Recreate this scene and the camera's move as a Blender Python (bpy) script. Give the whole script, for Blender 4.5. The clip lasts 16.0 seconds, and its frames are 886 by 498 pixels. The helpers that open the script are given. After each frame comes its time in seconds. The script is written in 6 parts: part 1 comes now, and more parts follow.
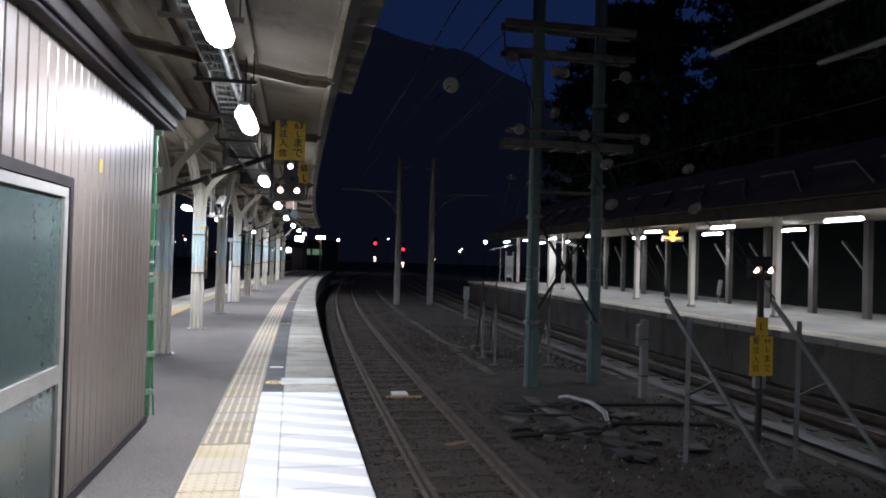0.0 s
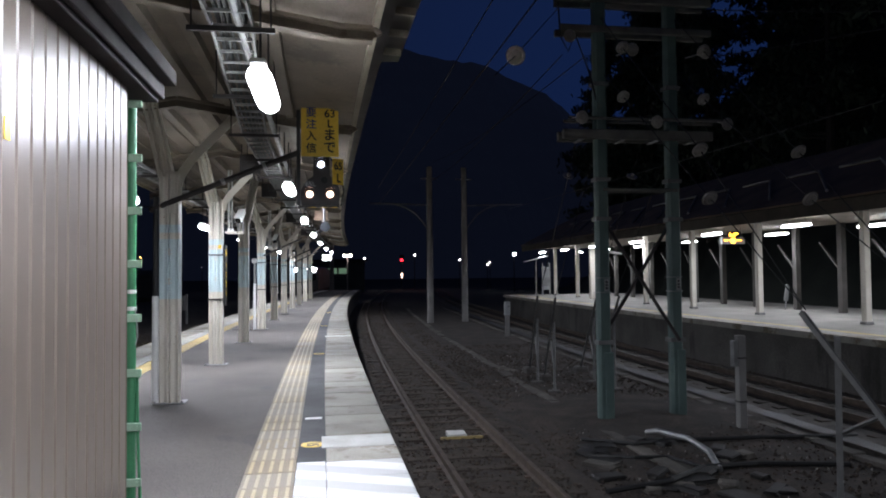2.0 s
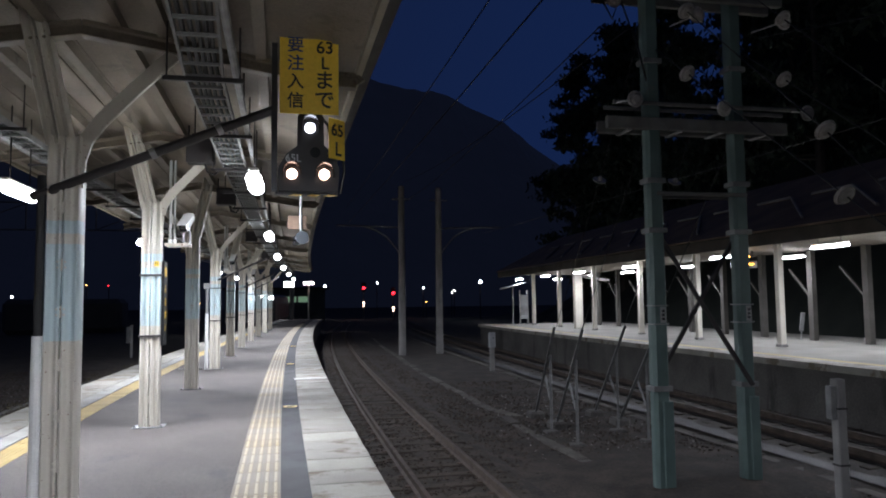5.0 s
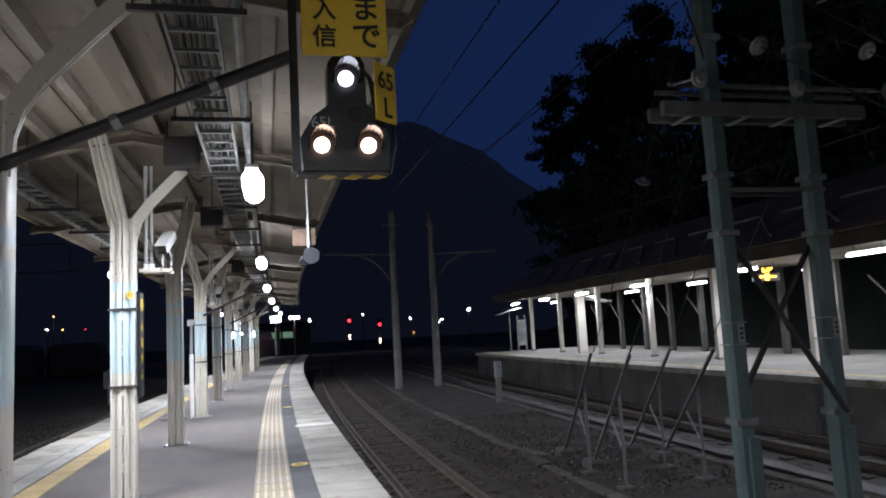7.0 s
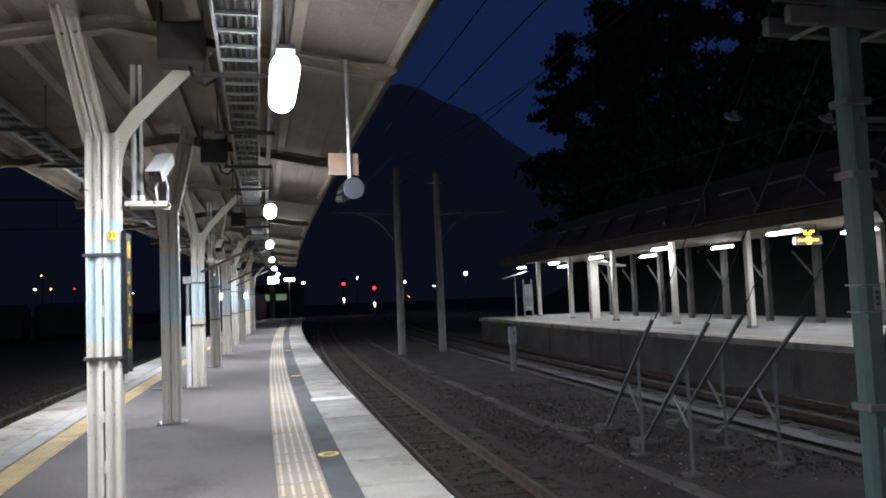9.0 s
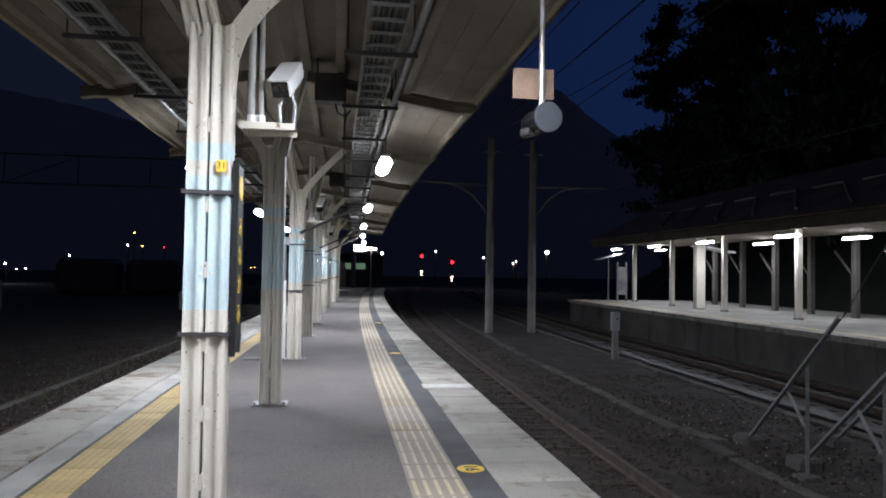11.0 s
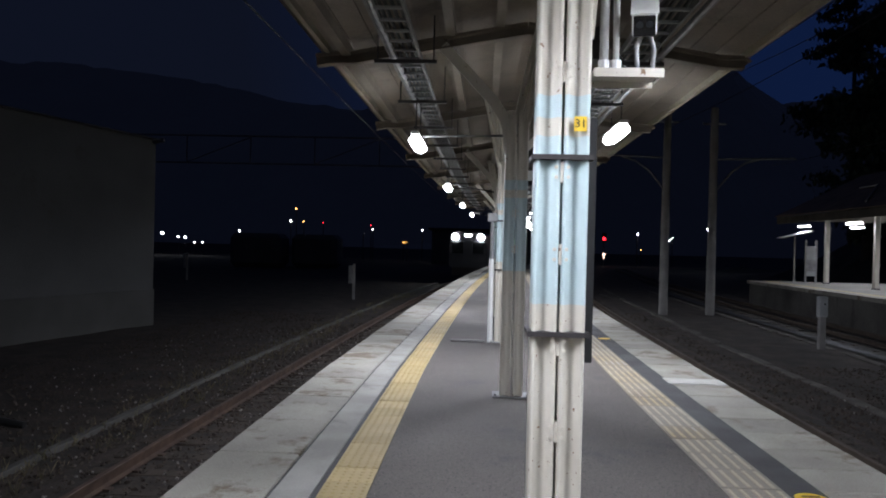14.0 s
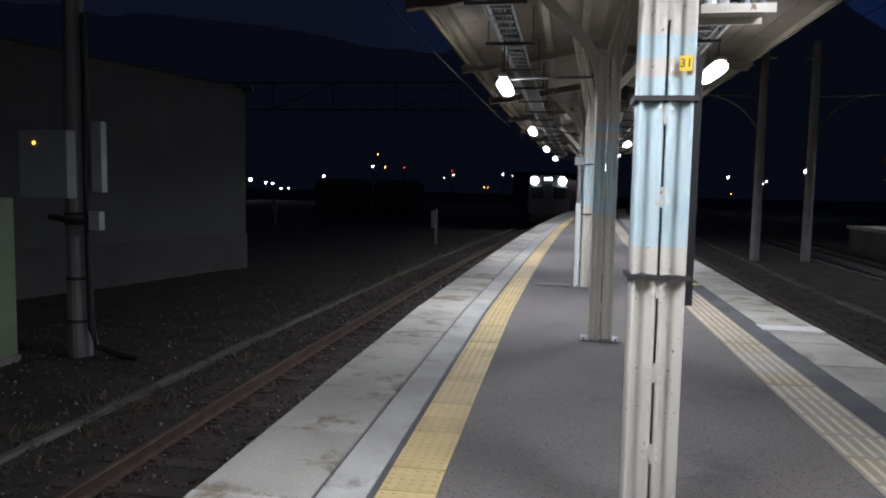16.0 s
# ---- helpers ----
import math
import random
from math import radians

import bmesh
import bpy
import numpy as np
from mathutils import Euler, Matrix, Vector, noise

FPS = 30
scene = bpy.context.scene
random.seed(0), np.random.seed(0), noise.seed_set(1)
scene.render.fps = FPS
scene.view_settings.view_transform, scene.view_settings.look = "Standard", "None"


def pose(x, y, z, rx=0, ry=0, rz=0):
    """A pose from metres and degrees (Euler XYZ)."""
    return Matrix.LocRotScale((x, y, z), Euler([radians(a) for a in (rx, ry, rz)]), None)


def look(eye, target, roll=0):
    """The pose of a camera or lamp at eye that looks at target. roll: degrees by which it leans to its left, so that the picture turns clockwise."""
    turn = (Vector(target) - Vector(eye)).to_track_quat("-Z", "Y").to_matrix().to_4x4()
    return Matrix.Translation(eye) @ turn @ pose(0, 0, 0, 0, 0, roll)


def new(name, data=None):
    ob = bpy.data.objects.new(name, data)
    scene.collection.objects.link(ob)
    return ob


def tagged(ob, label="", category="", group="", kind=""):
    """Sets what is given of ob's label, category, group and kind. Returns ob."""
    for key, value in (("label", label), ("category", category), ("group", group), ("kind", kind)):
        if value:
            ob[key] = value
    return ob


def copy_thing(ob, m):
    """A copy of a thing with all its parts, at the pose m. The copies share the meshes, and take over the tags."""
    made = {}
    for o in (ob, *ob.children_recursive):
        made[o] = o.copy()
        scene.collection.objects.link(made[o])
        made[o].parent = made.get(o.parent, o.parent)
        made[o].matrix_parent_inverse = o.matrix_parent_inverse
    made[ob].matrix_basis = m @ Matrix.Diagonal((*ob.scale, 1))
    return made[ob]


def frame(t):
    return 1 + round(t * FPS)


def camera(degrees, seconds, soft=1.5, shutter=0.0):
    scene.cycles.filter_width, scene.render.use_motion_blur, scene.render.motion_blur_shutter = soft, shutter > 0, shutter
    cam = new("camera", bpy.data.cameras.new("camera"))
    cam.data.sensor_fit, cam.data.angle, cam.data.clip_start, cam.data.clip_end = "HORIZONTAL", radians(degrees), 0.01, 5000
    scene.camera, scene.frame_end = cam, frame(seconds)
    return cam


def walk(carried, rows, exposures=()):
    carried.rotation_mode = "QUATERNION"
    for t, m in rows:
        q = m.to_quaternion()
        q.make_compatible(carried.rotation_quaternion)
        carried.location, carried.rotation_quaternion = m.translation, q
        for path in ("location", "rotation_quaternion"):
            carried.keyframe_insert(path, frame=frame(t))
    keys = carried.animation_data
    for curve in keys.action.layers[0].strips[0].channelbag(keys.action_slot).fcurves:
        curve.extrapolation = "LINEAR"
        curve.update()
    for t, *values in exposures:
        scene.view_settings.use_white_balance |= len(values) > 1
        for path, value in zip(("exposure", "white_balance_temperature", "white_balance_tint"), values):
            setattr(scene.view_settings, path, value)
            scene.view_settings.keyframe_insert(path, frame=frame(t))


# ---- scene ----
cam = camera(63.1, 16.0, 1.9)
PATH = [
    (0, (0.196, -0.962, 1.573), (0.572, 1.002, 1.6), 1.6),
    (0.5, (0.158, -0.351, 1.603), (0.5, 1.617, 1.709), 1.0),
    (1, (0.095, 0.227, 1.579), (0.37, 2.204, 1.708), 1.2),
    (1.5, (0.088, 0.754, 1.566), (0.414, 2.723, 1.687), 0.2),
    (2, (0.046, 1.318, 1.564), (0.355, 3.292, 1.631), -0.6),
    (2.5, (-0.02, 1.89, 1.57), (0.31, 3.862, 1.612), -0.2),
    (3, (-0.076, 2.495, 1.57), (0.267, 4.465, 1.629), 0.1),
    (3.5, (-0.167, 3.062, 1.556), (0.329, 5.0, 1.553), 1.1),
    (4, (-0.188, 3.622, 1.582), (0.284, 5.562, 1.707), -1.0),
    (4.2, (-0.191, 3.809, 1.543), (0.239, 5.757, 1.68), -1.0),
    (6.3, (-0.38, 5.935, 1.556), (0.053, 7.878, 1.749), -0.0),
    (6.5, (-0.411, 6.093, 1.552), (0.024, 8.034, 1.763), 0.2),
    (7, (-0.497, 6.548, 1.543), (-0.024, 8.479, 1.766), -3.1),
    (7.5, (-0.572, 7.042, 1.515), (-0.074, 8.973, 1.674), -1.7),
    (8, (-0.656, 7.543, 1.524), (-0.148, 9.471, 1.674), -2.7),
    (10.3, (-1.041, 9.803, 1.511), (-0.679, 11.769, 1.589), 1.4),
    (10.5, (-1.099, 9.976, 1.503), (-0.786, 11.95, 1.573), 1.5),
    (11, (-1.23, 10.351, 1.512), (-0.941, 12.329, 1.574), 0.9),
    (11.5, (-1.361, 10.742, 1.498), (-1.084, 12.723, 1.527), 1.8),
    (12, (-1.585, 11.015, 1.494), (-1.401, 13.007, 1.47), 1.3),
    (12.5, (-1.856, 11.186, 1.506), (-1.717, 13.18, 1.441), 0.7),
    (13, (-2.09, 11.311, 1.496), (-1.995, 13.308, 1.435), 1.7),
    (13.5, (-2.222, 11.316, 1.533), (-2.245, 13.316, 1.522), 2.0),
    (14, (-2.29, 11.252, 1.532), (-2.393, 13.249, 1.519), 1.4),
    (14.5, (-2.324, 11.211, 1.528), (-2.475, 13.204, 1.438), 2.2),
    (15, (-2.334, 11.22, 1.532), (-2.534, 13.206, 1.401), 1.2),
    (15.5, (-2.339, 11.211, 1.528), (-2.574, 13.191, 1.37), 1.6),
    (16, (-2.373, 11.169, 1.525), (-2.692, 13.136, 1.355), 1.1),
]
walk(cam, [(t, look(eye, target, roll)) for t, eye, target, roll in PATH],
     [(0, 0.7), (2, 0.72), (3.3, 0.75), (4, 0.95), (6.5, 0.92), (7.5, 1.0), (8.5, 0.95), (10.5, 0.72), (11, 0.65), (12.5, 0.38), (14, 0.33), (16, 0.27)])

# ---------------------------------------------------------------- light
world = bpy.data.worlds.new("night_sky")
scene.world = world
world.use_nodes = True
wn, wl = world.node_tree.nodes, world.node_tree.links
wbg = wn["Background"]
wcoord = wn.new("ShaderNodeTexCoord")
wdot = wn.new("ShaderNodeVectorMath")
wdot.operation = "DOT_PRODUCT"
wdot.inputs[1].default_value = Vector((0.62, 0.74, 0.26)).normalized()
wramp = wn.new("ShaderNodeValToRGB")
wl.new(wcoord.outputs["Generated"], wdot.inputs[0])
wl.new(wdot.outputs["Value"], wramp.inputs[0])
wl.new(wramp.outputs[0], wbg.inputs[0])
wramp.color_ramp.elements[0].position, wramp.color_ramp.elements[0].color = 0.55, (0.0034, 0.0048, 0.0112, 1)
wramp.color_ramp.elements[1].position, wramp.color_ramp.elements[1].color = 0.98, (0.0030, 0.0080, 0.0330, 1)
wbg.inputs[1].default_value = 1.0
TUBE_WATT = 68.0
LAMP_TINT = (0.845, 0.892, 1.035)
TUBE_WATT_P2 = 62.0

# ---------------------------------------------------------------- materials


def shade(name, a, b=None, scale=3.0, rough=0.6, bump=0.15, fine=60.0, metal=0.0, stain=None, stain_scale=1.2, stain_at=0.6, vary=0.0, spec=0.5, alt=None, speckle=0.12, streak=False):
    """A worn surface: two colours mixed at a coarse scale, fine relief, and stains of a third colour."""
    m = bpy.data.materials.new(name)
    m.use_nodes = True
    n, k = m.node_tree.nodes, m.node_tree.links
    p = n["Principled BSDF"]
    p.inputs["Roughness"].default_value, p.inputs["Metallic"].default_value = rough, metal
    p.inputs["Specular IOR Level"].default_value = spec
    b = b or tuple(c * 0.75 for c in a)
    co = n.new("ShaderNodeTexCoord")
    place = co.outputs["Object"]
    if vary or alt:  # each piece gets its own patch of the pattern
        pick = n.new("ShaderNodeObjectInfo")
        far = n.new("ShaderNodeVectorMath")
        far.operation = "MULTIPLY_ADD"
        far.inputs[1].default_value = (61.0, 37.0, 23.0)
        k.new(pick.outputs["Random"], far.inputs[0])
        k.new(co.outputs["Object"], far.inputs[2])
        place = far.outputs[0]
    coarse = n.new("ShaderNodeTexNoise")
    coarse.inputs["Scale"].default_value, coarse.inputs["Detail"].default_value = scale, 6
    k.new(place, coarse.inputs["Vector"])
    mix = n.new("ShaderNodeMix")
    mix.data_type = "RGBA"
    mix.inputs[6].default_value, mix.inputs[7].default_value = (*a, 1), (*b, 1)
    step = n.new("ShaderNodeMapRange")
    step.inputs[1].default_value, step.inputs[2].default_value = 0.35, 0.65
    k.new(coarse.outputs["Fac"], step.inputs[0])
    k.new(step.outputs[0], mix.inputs[0])
    last = mix.outputs[2]
    if stain:
        sn = n.new("ShaderNodeTexNoise")
        sn.inputs["Scale"].default_value, sn.inputs["Detail"].default_value, sn.inputs["Roughness"].default_value = stain_scale, 8, 0.7
        if streak:
            mp = n.new("ShaderNodeMapping")
            mp.inputs["Scale"].default_value = (1.0, 1.0, 0.16)
            k.new(place, mp.inputs["Vector"])
            k.new(mp.outputs[0], sn.inputs["Vector"])
        else:
            k.new(place, sn.inputs["Vector"])
        sr = n.new("ShaderNodeMapRange")
        sr.inputs[1].default_value, sr.inputs[2].default_value = stain_at, stain_at + 0.08
        k.new(sn.outputs["Fac"], sr.inputs[0])
        m2 = n.new("ShaderNodeMix")
        m2.data_type = "RGBA"
        m2.inputs[7].default_value = (*stain, 1)
        k.new(sr.outputs[0], m2.inputs[0])
        k.new(last, m2.inputs[6])
        last = m2.outputs[2]
    if vary:
        info = n.new("ShaderNodeObjectInfo")
        hv = n.new("ShaderNodeHueSaturation")
        vr = n.new("ShaderNodeMapRange")
        vr.inputs[3].default_value, vr.inputs[4].default_value = 1 - vary, 1 + vary
        k.new(info.outputs["Random"], vr.inputs[0])
        k.new(vr.outputs[0], hv.inputs["Value"])
        k.new(last, hv.inputs["Color"])
        last = hv.outputs[0]
    if alt:
        inf2 = n.new("ShaderNodeObjectInfo")
        ar = n.new("ShaderNodeMapRange")
        ar.inputs[1].default_value, ar.inputs[2].default_value = 0.35, 0.7
        k.new(inf2.outputs["Random"], ar.inputs[0])
        am = n.new("ShaderNodeMix")
        am.data_type = "RGBA"
        am.inputs[7].default_value = (*alt, 1)
        k.new(ar.outputs[0], am.inputs[0])
        k.new(last, am.inputs[6])
        last = am.outputs[2]
    grain = n.new("ShaderNodeTexNoise")
    grain.inputs["Scale"].default_value, grain.inputs["Detail"].default_value = fine, 4
    k.new(place, grain.inputs["Vector"])
    gm = n.new("ShaderNodeMix")
    gm.data_type, gm.blend_type = "RGBA", "MULTIPLY"
    gm.inputs[0].default_value = speckle
    gr = n.new("ShaderNodeMapRange")
    gr.inputs[1].default_value, gr.inputs[2].default_value = 0.28, 0.72
    gr.inputs[3].default_value, gr.inputs[4].default_value = 0.35, 1.5
    k.new(grain.outputs["Fac"], gr.inputs[0])
    k.new(last, gm.inputs[6])
    k.new(gr.outputs[0], gm.inputs[7])
    k.new(gm.outputs[2], p.inputs["Base Color"])
    rr = n.new("ShaderNodeMapRange")
    rr.inputs[3].default_value, rr.inputs[4].default_value = max(rough - 0.12, 0.05), min(rough + 0.12, 1)
    k.new(coarse.outputs["Fac"], rr.inputs[0])
    k.new(rr.outputs[0], p.inputs["Roughness"])
    if bump:
        bp = n.new("ShaderNodeBump")
        bp.inputs["Strength"].default_value, bp.inputs["Distance"].default_value = bump, 0.01
        k.new(grain.outputs["Fac"], bp.inputs["Height"])
        k.new(bp.outputs[0], p.inputs["Normal"])
    return m


def rust_spots(m, colour, scale, at):
    """Small rust spots and chips laid over a paint."""
    n, k = m.node_tree.nodes, m.node_tree.links
    p = n["Principled BSDF"]
    src = p.inputs["Base Color"].links[0].from_socket
    co = n.new("ShaderNodeTexCoord")
    sn = n.new("ShaderNodeTexNoise")
    sn.inputs["Scale"].default_value, sn.inputs["Detail"].default_value = scale, 3
    k.new(co.outputs["Object"], sn.inputs["Vector"])
    mr = n.new("ShaderNodeMapRange")
    mr.inputs[1].default_value, mr.inputs[2].default_value = at, at + 0.05
    k.new(sn.outputs["Fac"], mr.inputs[0])
    mx = n.new("ShaderNodeMix")
    mx.data_type = "RGBA"
    mx.inputs[7].default_value = (*colour, 1)
    k.new(mr.outputs[0], mx.inputs[0])
    k.new(src, mx.inputs[6])
    k.new(mx.outputs[2], p.inputs["Base Color"])
    return m


def hatch(name, a, b):
    """White paint with slanting worn grey stripes."""
    m = shade(name, a, tuple(c * 0.85 for c in a), 2.0, 0.6, 0.2, 90)
    n, k = m.node_tree.nodes, m.node_tree.links
    p = n["Principled BSDF"]
    src = p.inputs["Base Color"].links[0].from_socket
    geo = n.new("ShaderNodeNewGeometry")
    mp = n.new("ShaderNodeMapping")
    mp.inputs["Rotation"].default_value = (0, 0, radians(-66))
    wv = n.new("ShaderNodeTexWave")
    wv.inputs["Scale"].default_value, wv.inputs["Distortion"].default_value, wv.inputs["Detail"].default_value = 0.78, 0.9, 3
    k.new(geo.outputs["Position"], mp.inputs["Vector"])
    k.new(mp.outputs[0], wv.inputs["Vector"])
    mr = n.new("ShaderNodeMapRange")
    mr.inputs[1].default_value, mr.inputs[2].default_value = 0.42, 0.62
    k.new(wv.outputs["Fac"], mr.inputs[0])
    mx = n.new("ShaderNodeMix")
    mx.data_type = "RGBA"
    mx.inputs[7].default_value = (*b, 1)
    k.new(mr.outputs[0], mx.inputs[0])
    k.new(src, mx.inputs[6])
    k.new(mx.outputs[2], p.inputs["Base Color"])
    return m


def glow(name, colour, strength):
    m = bpy.data.materials.new(name)
    m.use_nodes = True
    p = m.node_tree.nodes["Principled BSDF"]
    p.inputs["Base Color"].default_value = (*colour, 1)
    p.inputs["Emission Color"].default_value = (*colour, 1)
    p.inputs["Emission Strength"].default_value = strength
    return m


def plain(name, colour, rough=0.5, metal=0.0):
    m = bpy.data.materials.new(name)
    m.use_nodes = True
    p = m.node_tree.nodes["Principled BSDF"]
    p.inputs["Base Color"].default_value = (*colour, 1)
    p.inputs["Roughness"].default_value, p.inputs["Metallic"].default_value = rough, metal
    return m


ASPHALT = rust_spots(rust_spots(shade("asphalt", (0.148, 0.130, 0.115), (0.112, 0.099, 0.089), 0.55, 0.80, 0.7, 95, stain=(0.088, 0.083, 0.081), stain_scale=0.8, stain_at=0.58, speckle=0.6), (0.05, 0.046, 0.043), 45.0, 0.585), (0.25, 0.23, 0.21), 62.0, 0.645)
SLAB = shade("edge_concrete", (0.385, 0.365, 0.315), (0.285, 0.27, 0.23), 1.3, 0.75, 0.3, 90, stain=(0.18, 0.15, 0.105), stain_scale=1.7, stain_at=0.53, vary=0.13, speckle=0.35)
SLAB_WHITE = hatch("hatched_white_paint", (0.80, 0.80, 0.77), (0.53, 0.53, 0.52))
KERB = shade("kerb_concrete", (0.40, 0.39, 0.355), (0.30, 0.29, 0.262), 2.5, 0.8, 0.3, 100, stain=(0.16, 0.15, 0.135), stain_at=0.60, speckle=0.3)
GREYBAND = shade("dark_grey_band", (0.085, 0.085, 0.088), (0.062, 0.062, 0.064), 2.0, 0.8, 0.3, 120)
TACTILE_NEW = shade("yellow_tactile", (0.50, 0.38, 0.165), (0.43, 0.325, 0.135), 3.0, 0.6, 0.2, 120, stain=(0.36, 0.27, 0.12), stain_at=0.64, vary=0.08)
TACTILE_WORN = shade("worn_yellow_tactile", (0.54, 0.46, 0.31), (0.50, 0.40, 0.22), 2.2, 0.65, 0.2, 120, stain=(0.44, 0.40, 0.34), stain_at=0.56, vary=0.06, alt=(0.50, 0.435, 0.32), speckle=0.3)
WALLCONC = shade("platform_wall_concrete", (0.135, 0.126, 0.116), (0.085, 0.080, 0.074), 0.8, 0.9, 0.6, 22, stain=(0.06, 0.056, 0.052), stain_at=0.55, streak=True, speckle=0.4)
TACTILE_DIRT = shade("dirty_tactile_base", (0.33, 0.275, 0.20), (0.27, 0.225, 0.165), 2.2, 0.75, 0.3, 120, vary=0.06, alt=(0.31, 0.275, 0.225), speckle=0.35)
LADDERGREY = shade("dull_ladder_steel", (0.205, 0.205, 0.20), (0.15, 0.15, 0.147), 6.0, 0.6, 0.1, 60)
BALLAST = shade("ballast_ground", (0.058, 0.043, 0.033), (0.026, 0.020, 0.016), 1.6, 0.95, 1.0, 19, stain=(0.034, 0.028, 0.024), stain_scale=0.9, stain_at=0.54, speckle=0.9)
PALEBED = shade("pale_dry_ballast", (0.082, 0.073, 0.062), (0.048, 0.042, 0.036), 1.6, 0.95, 1.0, 19, stain=(0.08, 0.07, 0.06), stain_scale=0.9, stain_at=0.58, speckle=0.8)
# Ballast colour darkened to carry the shade beside the rails.
RAILSHADE = shade("rail_shade_ballast", (0.022, 0.018, 0.015), (0.014, 0.012, 0.010), 2.0, 0.85, 0.8, 20, speckle=0.6)
STONE = shade("ballast_stone", (0.088, 0.068, 0.053), (0.040, 0.031, 0.025), 9.0, 0.9, 0.4, 40, speckle=0.8)
PALESTONE = shade("pale_stone_chip", (0.34, 0.32, 0.29), (0.17, 0.155, 0.14), 9.0, 0.8, 0.3, 40, speckle=0.5)
RAILTOP = shade("worn_rail_steel", (0.078, 0.055, 0.039), (0.048, 0.034, 0.025), 5.0, 0.68, 0.2, 80)
RUSTRAIL = shade("rusted_rail_steel", (0.105, 0.062, 0.042), (0.06, 0.036, 0.026), 5.0, 0.6, 0.2, 80, metal=0.1)
SLEEPER = shade("old_sleeper_timber", (0.058, 0.044, 0.033), (0.036, 0.028, 0.021), 4.0, 0.9, 0.6, 40, vary=0.2)
CREAM = rust_spots(shade("cream_column_paint", (0.58, 0.545, 0.475), (0.51, 0.47, 0.395), 1.6, 0.42, 0.03, 30, stain=(0.47, 0.40, 0.31), stain_scale=3.0, stain_at=0.66, speckle=0.04), (0.20, 0.115, 0.065), 30.0, 0.675)
BLUEPAINT = rust_spots(shade("pale_blue_paint", (0.47, 0.565, 0.57), (0.42, 0.515, 0.53), 1.6, 0.42, 0.03, 30, stain=(0.53, 0.56, 0.53), stain_scale=3.0, stain_at=0.64, speckle=0.04), (0.30, 0.22, 0.15), 24.0, 0.72)
OILRUST = shade("oily_rust", (0.085, 0.055, 0.038), (0.05, 0.034, 0.025), 8.0, 0.8, 0.4, 60)
RUST = shade("rusty_plate", (0.18, 0.115, 0.075), (0.11, 0.075, 0.052), 8.0, 0.8, 0.4, 60)
CEIL = shade("canopy_board_paint", (0.225, 0.19, 0.15), (0.165, 0.138, 0.11), 0.9, 0.8, 0.25, 45, stain=(0.12, 0.10, 0.08), stain_scale=0.8, stain_at=0.56, speckle=0.25)
TIMBER = shade("painted_canopy_timber", (0.17, 0.145, 0.115), (0.11, 0.095, 0.075), 2.0, 0.75, 0.25, 60, speckle=0.25)
FASCIA = shade("cream_fascia_paint", (0.34, 0.30, 0.235), (0.25, 0.215, 0.165), 2.0, 0.7, 0.2, 60, stain=(0.14, 0.115, 0.085), stain_scale=2.5, stain_at=0.62, speckle=0.2)
DARKSTEEL = shade("dark_steel", (0.05, 0.045, 0.045), (0.035, 0.03, 0.03), 3.0, 0.55, 0.15, 60, metal=0.3)
GALV = shade("galvanised_steel", (0.33, 0.33, 0.33), (0.24, 0.24, 0.24), 6.0, 0.45, 0.1, 60, metal=0.6)
GREENPAINT = shade("sea_green_pole_paint", (0.118, 0.172, 0.158), (0.085, 0.128, 0.118), 2.0, 0.55, 0.15, 50, stain=(0.16, 0.15, 0.13), stain_at=0.64)
POLECONC = shade("pole_concrete", (0.27, 0.26, 0.25), (0.20, 0.19, 0.19), 1.6, 0.85, 0.3, 60)
SIDING = shade("ribbed_steel_siding", (0.185, 0.150, 0.126), (0.172, 0.139, 0.116), 0.25, 0.30, 0.0, 30, speckle=0.03, spec=0.7)
BROWNTRIM = shade("dark_brown_trim", (0.017, 0.0115, 0.012), (0.012, 0.008, 0.0085), 3.0, 0.7, 0.05, 60, spec=0.25)
ALU = shade("aluminium_frame", (0.52, 0.50, 0.45), (0.44, 0.42, 0.38), 4.0, 0.4, 0.05, 60, metal=0.5)
GREENPIPE = shade("green_pipe_paint", (0.05, 0.22, 0.10), (0.04, 0.17, 0.08), 4.0, 0.5, 0.1, 60)
SIGNYELLOW = shade("yellow_sign_enamel", (0.82, 0.55, 0.05), (0.78, 0.50, 0.045), 3.0, 0.45, 0.02, 40)
BLACK = plain("black_enamel", (0.012, 0.012, 0.013), 0.5)
SIGNALBLACK = shade("black_signal_paint", (0.020, 0.018, 0.018), (0.014, 0.012, 0.012), 5.0, 0.6, 0.1, 60)
WHITE = shade("white_enamel", (0.75, 0.75, 0.73), (0.66, 0.66, 0.64), 3.0, 0.45, 0.03, 50)
WORNWHITE = shade("worn_white_paint", (0.60, 0.60, 0.57), (0.48, 0.47, 0.43), 3.0, 0.6, 0.2, 90, stain=(0.33, 0.31, 0.26), stain_scale=4.0, stain_at=0.60, speckle=0.25)
P2ROOF = shade("brown_roof_sheet", (0.16, 0.105, 0.065), (0.10, 0.066, 0.042), 1.0, 0.7, 0.2, 20)
BUILDING = shade("grey_building_wall", (0.102, 0.101, 0.102), (0.085, 0.084, 0.084), 0.5, 0.85, 0.1, 20, stain=(0.08, 0.077, 0.07), stain_scale=0.4, stain_at=0.58)
LEAF = shade("dark_foliage", (0.045, 0.065, 0.04), (0.035, 0.05, 0.03), 0.3, 0.8, 0.0, 5)
BARK = shade("dark_bark", (0.06, 0.05, 0.04), None, 3.0, 0.9, 0.4, 20)
